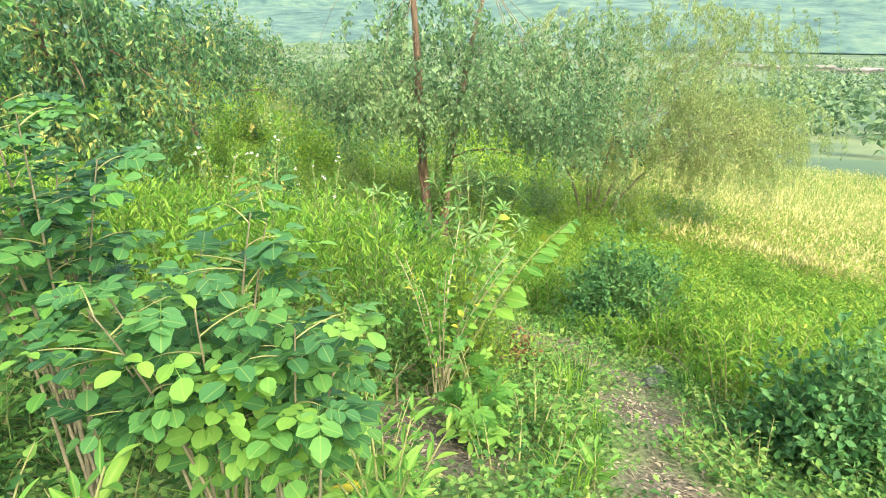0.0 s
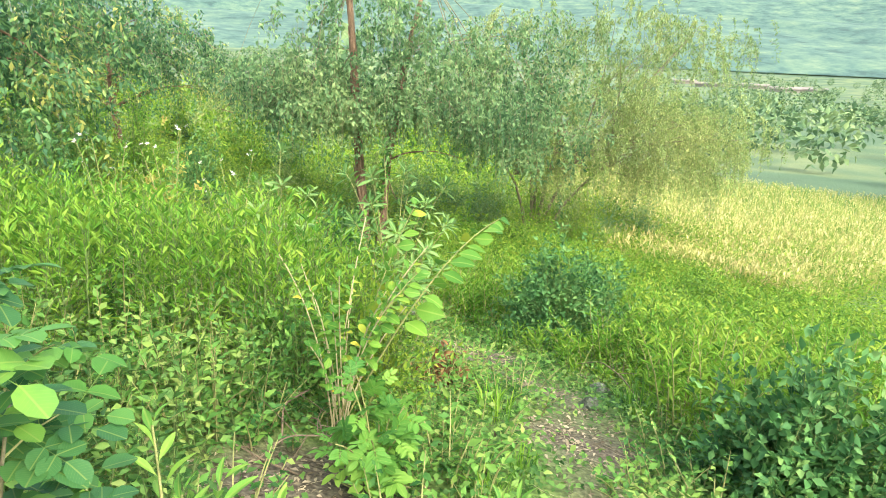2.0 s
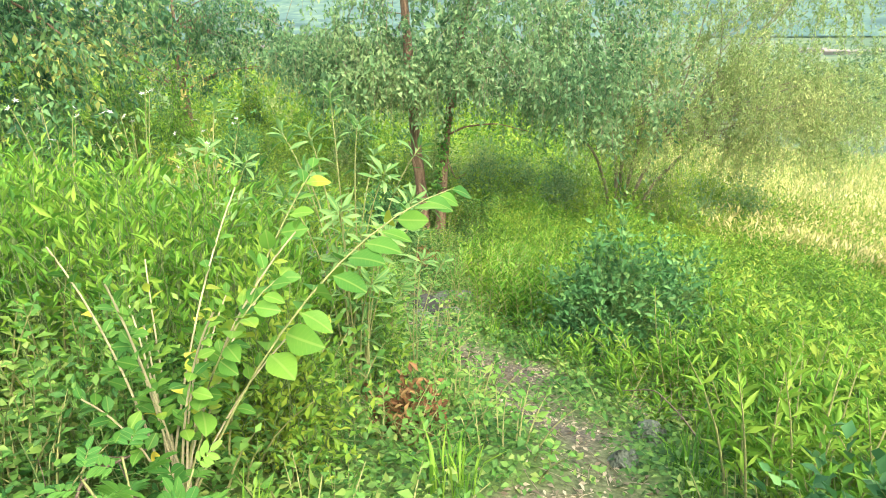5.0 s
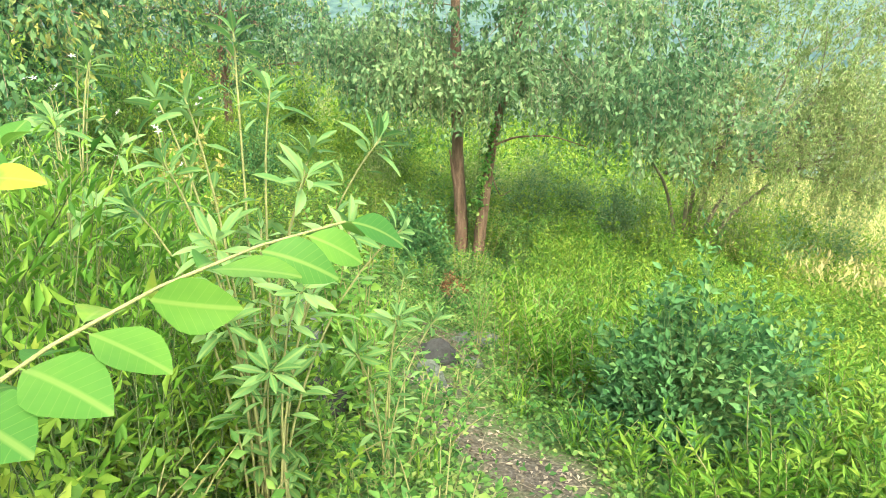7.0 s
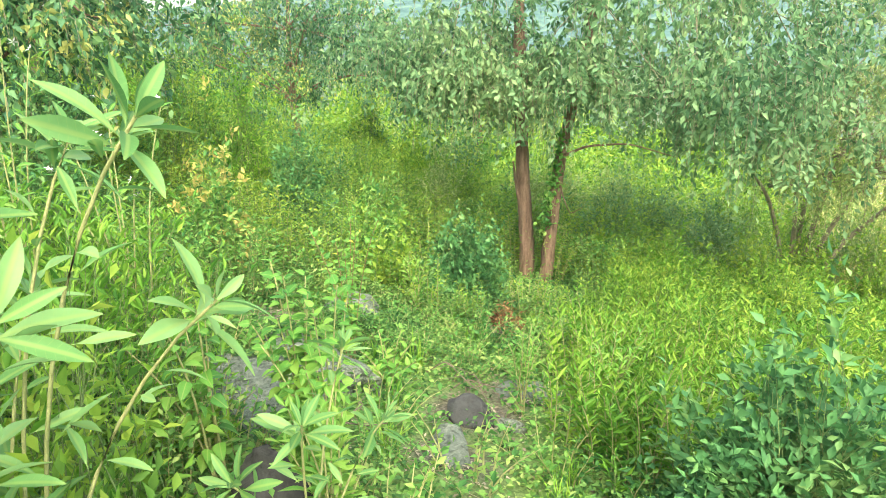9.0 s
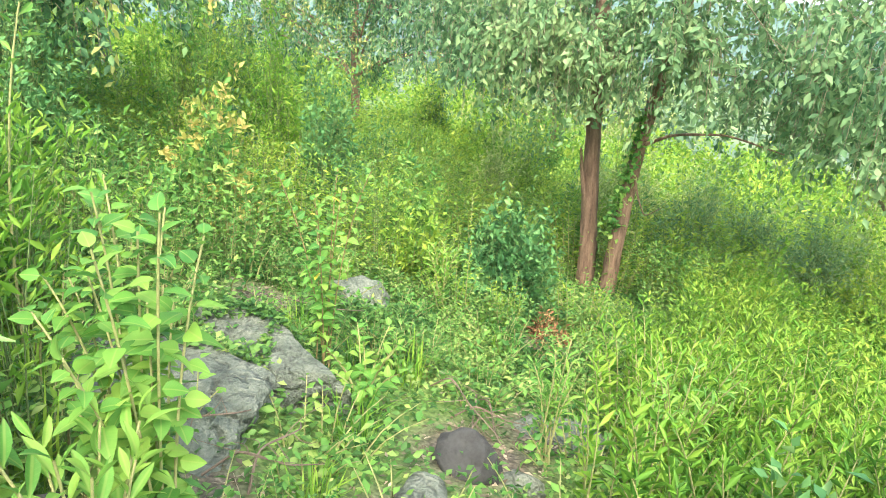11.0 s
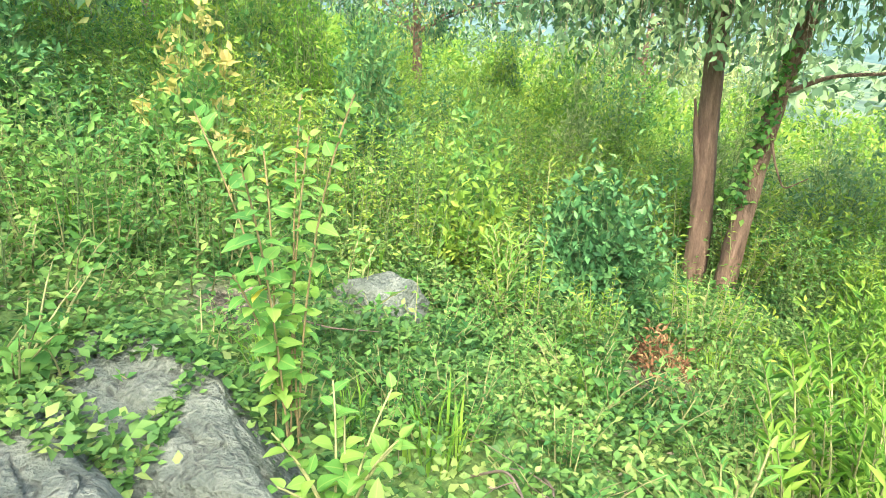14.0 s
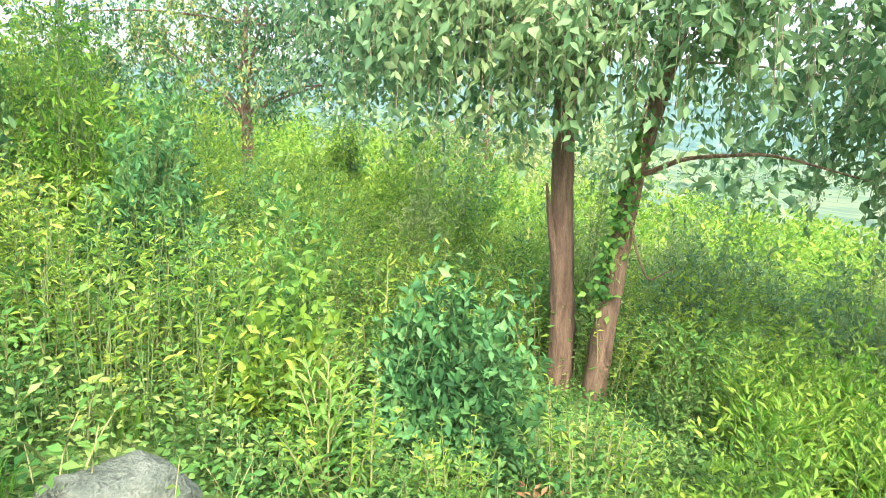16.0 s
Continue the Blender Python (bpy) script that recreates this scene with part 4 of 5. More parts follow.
def stems_of(t, arcs, r0, mat=M_STEM, name="stem", r1=0.003):
    for k, arc in enumerate(arcs):
        A, C, B = (np.array(p, float)[None] for p in arc)
        part(name, tubes(curves(A, C, B, 10), r0, r1, 6), mat, t, smooth=True)


def near_plant(name, x, y, label, arcs, n, meshes, size, r0=0.007, mat=M_STEM, seed=0, **how):
    rng = np.random.default_rng(seed)
    t = thing(name, pose(x, y, float(ground_z(x, y))), label, "plant")
    stems_of(t, arcs, r0, mat)
    for arc in arcs:
        sprig(rng, t, arc, n, meshes, size, **how)
    return t


def fan(seed, count, height, reach, lean=(0, 0), low=0.6):
    """Stem arcs that fan out from one foot."""
    rng = np.random.default_rng(seed)
    out = []
    for k in range(count):
        a = 2 * np.pi * k / count + rng.uniform(-0.4, 0.4)
        h = height * rng.uniform(low, 1.0)
        r = reach * rng.uniform(0.4, 1.0)
        tip = (r * np.cos(a) + lean[0], r * np.sin(a) + lean[1], h)
        out.append(((rng.normal(0, 0.03), rng.normal(0, 0.03), -0.03), (tip[0] * 0.25, tip[1] * 0.25, h * 0.65), tip))
    return out


def layered_shrub(x, y, label, arcs, seed, twigs, per, size, lo=0.6, reach=0.22):
    """Bare stems that carry flat layers of compound leaves on side twigs near their tops."""
    rng = np.random.default_rng(seed)
    t = thing("shrub", pose(x, y, float(ground_z(x, y))), label, "shrub")
    stems_of(t, arcs, 0.0075, M_TWIG, r1=0.0018)
    for arc in arcs:
        A, C, B = (np.array(p, float) for p in arc)
        for k in range(twigs):
            q = lo + (1 - lo) * (k + 0.5) / twigs
            p = A * (1 - q) ** 2 + 2 * C * q * (1 - q) + B * q ** 2
            ph = k * 2.4 + rng.uniform(0, 1.2)
            out = np.array([math.cos(ph), math.sin(ph), 0.0]) * reach * rng.uniform(0.6, 1.25) * (1.2 - 0.5 * q)
            end = p + out + np.array([0, 0, rng.uniform(0.0, 0.08)])
            part("twig", tubes(curves(p[None], ((p + end) / 2 + np.array([0, 0, 0.02]))[None], end[None], 4), 0.0026, 0.0012, 4), M_STEM, t)
            for n in range(per):
                f = 0.35 + 0.65 * n / max(per - 1, 1)
                at = p + (end - p) * f
                a = ph + (1 if n % 2 else -1) * (1.2 - 0.9 * (n == per - 1)) + rng.normal(0, 0.3)
                tip = n == per - 1 and q > 0.8
                lf = new("leaf", YOUNG[0] if tip and rng.uniform() < 0.7 else CLOVER[int(rng.integers(len(CLOVER)))])
                lf.parent = t
                lf.matrix_basis = leaf_turn(rng, at, (math.cos(a), math.sin(a), rng.normal(-0.1, 0.22)), size * rng.uniform(0.7, 1.15), jitter=0.22)
    return t


def whorled_plant(x, y, label, tips, seed, size, count=11, extra=9, r0=0.008):
    """Arching stems from one foot, each ending in a whorl of long narrow leaves."""
    rng = np.random.default_rng(seed)
    g = float(ground_z(x, y))
    t = thing("shrub", pose(x, y, g), label, "shrub")
    arcs = []
    for tx, ty, tz in tips:
        b = np.array([tx - x, ty - y, tz - g])
        arcs.append(((rng.normal(0, 0.03), rng.normal(0, 0.03), -0.03), (b[0] * 0.25, b[1] * 0.25, b[2] * 0.75), tuple(b)))
    stems_of(t, arcs, r0, M_STEM)
    for arc in arcs:
        A, C, B = (np.array(p, float) for p in arc)
        tan = unit(B - C)
        a = unit(np.cross(tan, np.array([0.31, 0.2, 0.93])))
        b = np.cross(a, tan)
        for k in range(count):
            ph = k * 2.4 + rng.normal(0, 0.2)
            up = 1.5 * (k / count) ** 2 + 0.15
            way = a * math.cos(ph) + b * math.sin(ph) + tan * up
            lf = new("leaf", SILVER[int(rng.integers(3))])
            lf.parent = t
            lf.matrix_basis = leaf_turn(rng, B - tan * 0.06 * (1 - k / count), way, size * rng.uniform(0.75, 1.1) * (1 - 0.35 * k / count), up=tuple(tan), jitter=0.25)
        sprig(rng, t, arc, extra, SILVER, size * 0.8, lo=0.12, rise=0.5, spread=0.3, droop=0.1)
    return t


# round-leaved shrubs that the walk passes first
layered_shrub(-0.6, 1.5, "leafy shrub with round blue-green leaflets on bare stems", fan(1, 8, 1.36, 0.36, (-0.05, 0.05), 0.72), 101, 7, 6, 0.115, lo=0.58, reach=0.18)
layered_shrub(-0.42, 1.52, "spreading shrub with layers of round blue-green leaflets", fan(21, 6, 1.25, 0.2, (0, 0.0), 0.65), 121, 6, 6, 0.125, lo=0.55, reach=0.16)
layered_shrub(-1.15, 1.8, "tall green shrub with layers of round leaflets", fan(2, 8, 1.85, 0.3, (-0.05, 0), 0.65), 102, 9, 6, 0.115, lo=0.4, reach=0.2)
layered_shrub(-1.75, 2.6, "dense green shrub with round leaflets", fan(3, 8, 1.75, 0.45, (0, 0), 0.6), 103, 8, 6, 0.115, lo=0.35, reach=0.2)
near_plant("herb", -0.2, 1.85, "bright green herb with lance leaves, some yellow", fan(4, 9, 0.8, 0.24), 20, LANCE, 0.125, 0.006, M_STEM, 104, lo=0.15, rise=0.9, spare=YELLOW)
near_plant("herb", -0.9, 1.2, "bright green herb with long lance leaves", fan(5, 5, 0.75, 0.2), 12, LANCE, 0.17, 0.006, M_STEM, 105, lo=0.3, rise=0.7)
near_plant("herb", 0.8, 2.85, "young bright green blades beside the path", fan(6, 4, 0.22, 0.12), 5, LANCE, 0.15, 0.005, M_STEM, 106, lo=0.2, rise=1.6)
# thin shrub beside the path with a long leafy branch over it
shrub_c = near_plant("shrub", -0.02, 3.85, "thin shrub with bare pale stems and broad yellow-green leaves", fan(7, 14, 1.15, 0.5, (0.05, 0.1), 0.55), 20, LONG, 0.075, 0.005, M_PALE, 107, lo=0.4, rise=0.5, spare=YELLOW)
rng_c = np.random.default_rng(7)
long_arcs = [((0.03, 0.02, 0.1), (0.5, 0.05, 1.1), (0.95, 0.68, 1.1)), ((0, 0, 0.1), (0.2, 0.35, 0.85), (0.42, 0.6, 1.2)), ((0, 0, 0.1), (0.2, -0.05, 0.8), (0.42, 0.1, 0.95))]
stems_of(shrub_c, long_arcs, 0.005, M_STEM, "branch", r1=0.002)
for arc, many, big in zip(long_arcs, (13, 11, 11), (0.155, 0.13, 0.115)):
    sprig(rng_c, shrub_c, arc, many, LONG, big, lo=0.34, rise=0.5, pairs=True, flatten=0.5, spare=YELLOW, shrink=0.4, droop=0.35, face=(0.25, -0.4, 0.8))
near_plant("shrub", 0.2, 3.3, "low green shrub with drooping feathered leaves", fan(27, 8, 0.62, 0.28, (0, 0), 0.6), 9, DROOP, 0.2, 0.006, M_STEM, 127, lo=0.35, rise=0.35, droop=0.5)
# tall silvery plants with leaves in whorls
whorled_plant(0.25, 5.5, "tall silvery plant with whorls of narrow pale leaves", [(0.54, 5.27, -0.3), (0.67, 5.34, -0.13), (0.74, 5.68, -0.22), (0.52, 5.38, 0.02), (0.68, 5.62, 0.1), (0.19, 5.62, 0.42), (0.1, 5.45, 0.22), (0.36, 5.5, 0.25), (-0.02, 5.3, -0.1), (0.25, 5.3, -0.45), (0.4, 5.75, 0.05), (0.1, 5.3, 0.05), (0.3, 5.2, -0.15), (-0.1, 5.6, 0.2), (0.45, 5.2, -0.55), (0.15, 5.8, -0.3)], 108, 0.155, extra=20, r0=0.0055)
whorled_plant(0.5, 6.25, "pale green plant with whorls of narrow leaves", [(0.62, 6.1, -0.75), (0.75, 6.35, -0.85), (0.45, 6.0, -0.9), (0.55, 6.5, -0.7)], 109, 0.14, extra=18, r0=0.005)
whorled_plant(-0.7, 5.8, "silvery plant with whorls of narrow leaves among weeds", [(-0.6, 5.7, 0.1), (-0.4, 5.6, -0.2), (-0.8, 5.6, -0.1), (-0.5, 5.9, -0.3), (-0.85, 6.0, 0.05), (-0.4, 5.8, 0.0), (-1.0, 5.7, -0.3), (-0.65, 6.0, 0.3)], 110, 0.145, extra=16, r0=0.0055)
# plants round the boulders
near_plant("herb", -0.12, 7.3, "tall bright green herb with heart-shaped leaves", fan(11, 8, 1.38, 0.2, (-0.05, 0), 0.6), 34, HEART, 0.095, 0.005, M_STEM, 111, lo=0.1, rise=0.2, droop=0.35)
near_plant("herb", 0.1, 7.15, "leafy bright green herb with heart-shaped leaves", fan(19, 9, 1.25, 0.25, (-0.05, 0), 0.5), 32, HEART, 0.095, 0.005, M_STEM, 119, lo=0.08, rise=0.2, droop=0.35)
near_plant("herb", 0.24, 6.86, "bright green herb with long lance leaves beside the path", fan(18, 8, 0.8, 0.18, (-0.05, 0), 0.5), 18, LANCE, 0.14, 0.006, M_STEM, 118, lo=0.1, rise=1.0)
near_plant("herb", -0.45, 7.0, "bright green herb with heart-shaped leaves", fan(12, 5, 1.0, 0.25, (-0.1, 0), 0.6), 18, HEART, 0.11, 0.008, M_STEM, 112, lo=0.2, rise=0.2, droop=0.35)
near_plant("herb", -0.78, 9.12, "pale green herb with reddish stems beside the boulder", fan(13, 7, 1.38, 0.3, (0, 0), 0.55), 38, HEART, 0.078, 0.0042, M_REDSTEM, 113, lo=0.2, rise=0.35, droop=0.15, spare=YELLOW)
near_plant("herb", -0.62, 7.95, "small bright green seedling growing on the boulder", fan(14, 3, 0.35, 0.15), 6, HEART, 0.09, 0.004, M_STEM, 114, lo=0.3, rise=0.2)
near_plant("herb", -0.35, 8.9, "green herb with oval leaves beside the boulder", fan(15, 10, 0.5, 0.3), 10, HEART, 0.085, 0.005, M_STEM, 115, lo=0.25, rise=0.4)
near_plant("herb", 1.25, 9.6, "tall bright herb with pale green leaves", fan(16, 8, 0.9, 0.3), 22, LANCE, 0.105, 0.006, M_STEM, 116, lo=0.2, rise=0.5)
near_plant("herb", 0.64, 9.2, "bright yellow-green herb with narrow leaves", fan(24, 7, 0.8, 0.16), 24, LANCE, 0.085, 0.005, M_STEM, 124, lo=0.3, rise=0.9)
near_plant("herb", -1.1, 11.5, "yellow-green herb with long narrow leaves", fan(17, 6, 0.75, 0.2), 22, LANCE, 0.12, 0.006, M_STEM, 117, lo=0.2, rise=0.9)


# dead wood lying about
def dead_branch(x, y, turn, length, lift, seed):
    rng = np.random.default_rng(seed)
    t = thing("dead_branch", pose(x, y, float(ground_z(x, y)), 0, 0, turn), "thin dry brown branch lying on the weeds", "branch", "dead branches on the ground")
    main = [(0, 0, 0.0), (length * 0.3, 0.04, lift), (length * 0.7, -0.05, lift * 0.9), (length, 0.03, 0.04)]
    part("stem", limb(main, (0.006, 0.005, 0.004, 0.002), 6, 0.1, rng), M_DEAD, t, smooth=True)
    for k in range(5):
        a = np.array(main[1]) * (1 - k / 5) + np.array(main[2]) * (k / 5)
        b = a + rng.normal(0, 0.16, 3) * np.array([1, 1, 0.5])
        part("side_twig", tubes(curves(a[None], ((a + b) / 2 + rng.normal(0, 0.02, 3))[None], b[None], 4), 0.0028, 0.001, 5), M_DEAD, t)


for k, (x, y, turn, length, lift) in enumerate(((-0.05, 9.75, -50, 0.9, 0.16), (0.1, 9.5, -75, 0.7, 0.12), (-0.3, 9.55, -30, 0.8, 0.2), (0.0, 9.3, 10, 0.5, 0.1), (-0.15, 9.9, -60, 1.0, 0.14),
                                                 (-0.4, 3.35, 20, 0.6, 0.1), (-0.3, 3.6, 80, 0.5, 0.16), (0.05, 3.5, 130, 0.5, 0.12), (-0.15, 3.3, 160, 0.6, 0.08), (-1.9, 9.75, 15, 0.9, 0.06), (2.4, 5.3, 120, 0.8, 0.18), (-0.4, 7.75, 30, 0.5, 0.1), (-0.2, 7.8, 100, 0.5, 0.12), (-0.6, 7.7, 70, 0.5, 0.12))):
    dead_branch(x, y, turn, length, lift, 600 + k)


def flower_mesh():
    V, T = [(0, 0, 0)], []
    for k in range(5):
        a = 2 * math.pi * k / 5
        for r, w, z in ((0.5, -0.32, 0.12), (1.0, 0.0, 0.2), (0.5, 0.32, 0.12)):
            V.append((r * math.cos(a + w), r * math.sin(a + w), z))
        b = 1 + 3 * k
        T += [(0, b, b + 1), (0, b + 1, b + 2)]
    m, ns, ln, bsdf = nodes_of("white_petal")
    rnd = ns.new("ShaderNodeObjectInfo")
    r = ramp(ns, [(0.0, (0.55, 0.56, 0.58)), (1.0, (0.72, 0.71, 0.70))])
    ln.new(rnd.outputs["Random"], r.inputs["Fac"])
    ln.new(r.outputs["Color"], bsdf.inputs["Base Color"])
    return mesh_of("flower", V, T, m)


FLOWER = flower_mesh()
rng_f = np.random.default_rng(88)
for fx, fy, top in ((-2.1, 7.5, 2.05), (-2.5, 7.0, 1.8), (-1.5, 7.7, 1.8)):
    arcs = fan(int(40 + 10 * fx), 6, top, 0.35, (0, 0), 0.75)
    plant = near_plant("herb", fx, fy, "tall green herb with small white flowers", arcs, 26, LANCE, 0.12, 0.007, M_STEM, int(200 + fy * 10), lo=0.25, rise=0.5)
    for arc in arcs:
        for k in range(2):
            fl = new("flower", FLOWER)
            fl.parent = plant
            fl.matrix_basis = Matrix.Translation(Vector(arc[2]) + Vector(rng_f.normal(0, 0.04, 3))) @ Euler((rng_f.uniform(-0.9, 0.9), rng_f.uniform(-0.9, 0.9), 0)).to_matrix().to_4x4() @ Matrix.Scale(0.03, 4)


# ---------------------------------------------------------------- weeds over the slope
KEEP = [(-0.9, 8.15, 0.62), (-0.98, 8.75, 0.6), (-1.55, 10.65, 0.5), (0.35, 8.9, 0.35), (0.36, 8.2, 0.35), (0.56, 9.7, 0.4), (1.8, 4.98, 0.25), (-0.15, 6.95, 0.3), (-0.12, 6.3, 0.35), (-0.02, 3.85, 0.3)]


BUSHES = [(2.25, 7.95, 0.8), (2.95, 8.5, 0.7), (2.5, 3.45, 0.65), (3.1, 2.9, 0.65), (-0.75, 12.5, 0.75), (-3.5, 13.0, 0.75), (-0.25, 13.7, 0.85), (0.62, 5.05, 0.3), (0.0, 11.5, 0.35), (1.0, 12.4, 0.6)]


def free(x, y, r=0.0):
    if trodden(np.array(x), np.array(y)) > 0.12:
        return False
    if abs(x - float(path_x(y))) < 0.5 + r and y < 9.8:
        return False
    return all(math.hypot(x - a, y - b) > c + r * 0.6 for a, b, c in KEEP + BUSHES)


def weed_kind(name, label, category, group, seed, variants, make, mats, spots, scale=(0.75, 1.2)):
    """Several grown variants of one weed, then copies of them at the spots."""
    rng = np.random.default_rng(seed)
    protos = []
    for k, (x, y, s) in enumerate(spots):
        m = pose(x, y, float(ground_z(x, y)) - 0.02, rng.normal(0, 4), rng.normal(0, 4), rng.uniform(0, 360)) @ Matrix.Scale(s * rng.uniform(*scale), 4)
        if k < variants:
            t = thing(name, m, label, category, group)
            made = make(rng)
            if len(made) == 2 and len(made[0][0].shape) == 2 and isinstance(made[0], tuple):
                part("stem", made[0], mats[0], t, kind="stuff")
                part("foliage", made[1], mats[1], t, kind="stuff")
            protos.append(t)
        else:
            src = protos[int(rng.integers(len(protos)))]
            c = copy_thing(src, Matrix.Identity(4))
            c.matrix_basis = m


def spots_in(seed, n, x0, x1, y0, y1, gap, size=lambda x, y: 1.0, ok=lambda x, y: True, r=0.15):
    rng = random.Random(seed)
    out = []
    tries = 0
    while len(out) < n and tries < n * 40:
        tries += 1
        x, y = rng.uniform(x0, x1), rng.uniform(y0, y1)
        if not ok(x, y) or not free(x, y, r):
            continue
        if any(abs(x - a) < gap and abs(y - b) < gap for a, b, _ in out):
            continue
        out.append((x, y, size(x, y)))
    return out


def near_path(x, y):
    return min(math.hypot(x - a, y - b) for a, b in ((0, 0), (0.3, 0.8), (0.8, 1.6), (1.1, 2.5), (1.25, 3.5), (1.45, 4.8), (1.3, 5.6), (1.1, 6.4), (0.9, 7.2), (0.6, 7.9), (0.4, 8.9), (0.3, 9.5)))


def height_by_path(x, y):
    d = near_path(x, y)
    return 0.35 + 0.65 * min(max((d - 0.4) / 1.6, 0), 1)


weed_kind("weed_clump", "clump of yellow-green weeds with narrow leaves", "weed", "yellow-green weeds on the slope", 201, 7,
          lambda r: herb_parts(r, 12, 1.1, 0.26, 26, 0.085, 0.3), (M_STEM, M_LIME),
          spots_in(1, 80, -5, 0.3, 11.4, 16.5, 0.45, size=lambda x, y: 0.7 if x > -2.5 and y < 13 else 1.0))
weed_kind("weed_clump", "clump of bright green lance-leaved weeds", "weed", "bright green weeds by the path", 202, 6,
          lambda r: herb_parts(r, 14, 0.8, 0.26, 22, 0.105, 0.22, rise=0.9), (M_STEM, M_BRIGHT),
          spots_in(2, 60, 0.9, 4.5, 8.6, 12.5, 0.3) + spots_in(3, 40, 2.4, 5.5, 4.2, 8.5, 0.4))
weed_kind("weed_clump", "clump of green broad-leaved weeds", "weed", "broad-leaved weeds", 203, 7,
          lambda r: herb_parts(r, 15, 0.7, 0.3, 18, 0.07, 0.5), (M_STEM, M_GREEN),
          spots_in(5, 70, -3.5, 1.0, 3.4, 8.0, 0.3, size=height_by_path) + spots_in(6, 60, -4.0, 0.8, 9.4, 12.5, 0.3, size=lambda x, y: 0.45 if x > -2.4 and y < 11.6 else 0.9))
weed_kind("low_weed", "sprawling green weeds with oval leaves", "weed", "low weeds along the path", 204, 6,
          lambda r: herb_parts(r, 14, 0.34, 0.26, 10, 0.065, 0.52, lean=0.7), (M_STEM, M_GREEN),
          spots_in(7, 240, -2.6, 3.6, 1.4, 11.5, 0.2, r=-0.42))


def grass_kind():
    rng = np.random.default_rng(205)
    protos = []
    for k, (x, y, s) in enumerate(spots_in(8, 170, -4, 6.5, 1.8, 13, 0.3, r=-0.25)):
        m = pose(x, y, float(ground_z(x, y)) - 0.01, 0, 0, rng.uniform(0, 360)) @ Matrix.Scale(rng.uniform(0.6, 1.2), 4)
        if k < 5:
            ob = new("grass_tuft", mesh_of("grass_tuft", *grass_parts(rng, 46, 0.42, 0.12, 0.011), M_BRIGHT))
            tagged(ob, "tuft of bright green grass blades", "grass", "grass tufts")
            ob.matrix_basis = m
            protos.append(ob)
        else:
            copy_thing(protos[int(rng.integers(5))], Matrix.Identity(4)).matrix_basis = m


grass_kind()


# ---------------------------------------------------------------- stuff nobody could count
def scattered(name, label, category, VT, mat):
    tagged(new(name, mesh_of(name, *VT, mat)), label, category, kind="stuff")


def area_points(rng, n, x0, x1, y0, y1):
    return rng.uniform(x0, x1, n), rng.uniform(y0, y1, n)


def ground_creepers():
    rng = np.random.default_rng(301)
    x, y = area_points(rng, 150000, -4.5, 4.5, 1.0, 15.5)
    keep = rng.uniform(0, 1, len(x)) > np.clip(trodden(x, y) * 1.15, 0, 0.9)
    x, y = x[keep], y[keep]
    P = np.stack([x, y, ground_z(x, y) + rng.uniform(0.0, 0.13, len(x)) ** 1.0], -1)
    D = sphere_dirs(rng, len(x)) * np.array([1, 1, 0.35]) + np.array([0, 0, 0.15])
    s = 0.048 * rng.uniform(0.5, 1.3, len(x))
    scattered("ground_creeper", "low creeping green leaves over the soil", "ground cover", leaves(rng, P, D, s, s * 0.6, 0.5, LEAF2_V, LEAF2_T), M_CREEP)


def rock_creepers():
    """Creepers that have grown over the back boulder and the rear edge of the front one."""
    rng = np.random.default_rng(306)
    P = []
    for skin, n, y0 in ((ROCK_SKIN[0], 700, 8.34), (ROCK_SKIN[1], 2600, 8.3)):
        top = skin[(skin[:, 2] > skin[:, 2].max() - 0.22) & (skin[:, 1] > y0)]
        top = top[(top[:, 0] < -0.85 + 0.1 * np.sin(9 * top[:, 1])) | (top[:, 1] > 8.95)]
        top = top[np.sin(6 * top[:, 0] + 2) * np.sin(7 * top[:, 1]) > -0.45]
        P.append(top[rng.integers(len(top), size=n)] + rng.normal(0, 0.02, (n, 3)) + np.array([0, 0, 0.025]))
    P = np.concatenate(P)
    D = sphere_dirs(rng, len(P)) * np.array([1, 1, 0.35]) + np.array([0, 0, 0.2])
    s = 0.05 * rng.uniform(0.5, 1.2, len(P))
    scattered("rock_creeper", "small creeping leaves grown over the boulders", "ground cover", leaves(rng, P, D, s, s * 0.6, 0.35), M_CREEP)


def path_litter():
    rng = np.random.default_rng(302)
    x, y = area_points(rng, 42000, -3, 4, 0.8, 12.5)
    keep = rng.uniform(0, 1, len(x)) < 0.08 + trodden(x, y)
    x, y = x[keep], y[keep]
    P = np.stack([x, y, ground_z(x, y) + rng.uniform(0.003, 0.02, len(x))], -1)
    D = sphere_dirs(rng, len(x)) * np.array([1, 1, 0.15])
    s = 0.04 * rng.uniform(0.4, 1.4, len(x))
    scattered("leaf_litter", "dry brown leaves on the trodden path", "leaf litter", leaves(rng, P, D, s, s * 0.45, 0.3, LEAF2_V, LEAF2_T), M_LITTER)
    x, y = area_points(rng, 9000, -3, 4, 0.8, 12.5)
    keep = rng.uniform(0, 1, len(x)) < 0.1 + trodden(x, y) * 0.8
    x, y = x[keep], y[keep]
    a = rng.uniform(0, 2 * np.pi, len(x))
    h = rng.uniform(0.04, 0.2, len(x))
    x2, y2 = x + h * np.cos(a), y + h * np.sin(a)
    A = np.stack([x, y, ground_z(x, y) + 0.006], -1)
    B = np.stack([x2, y2, ground_z(x2, y2) + rng.uniform(0.004, 0.05, len(x))], -1)
    C = (A + B) / 2 + rng.normal(0, 0.012, A.shape)
    scattered("fallen_twigs", "thin dry twigs and straws on the path", "twigs", tubes(curves(A, C, B, 2), 0.0025, 0.0012), M_LITTER)


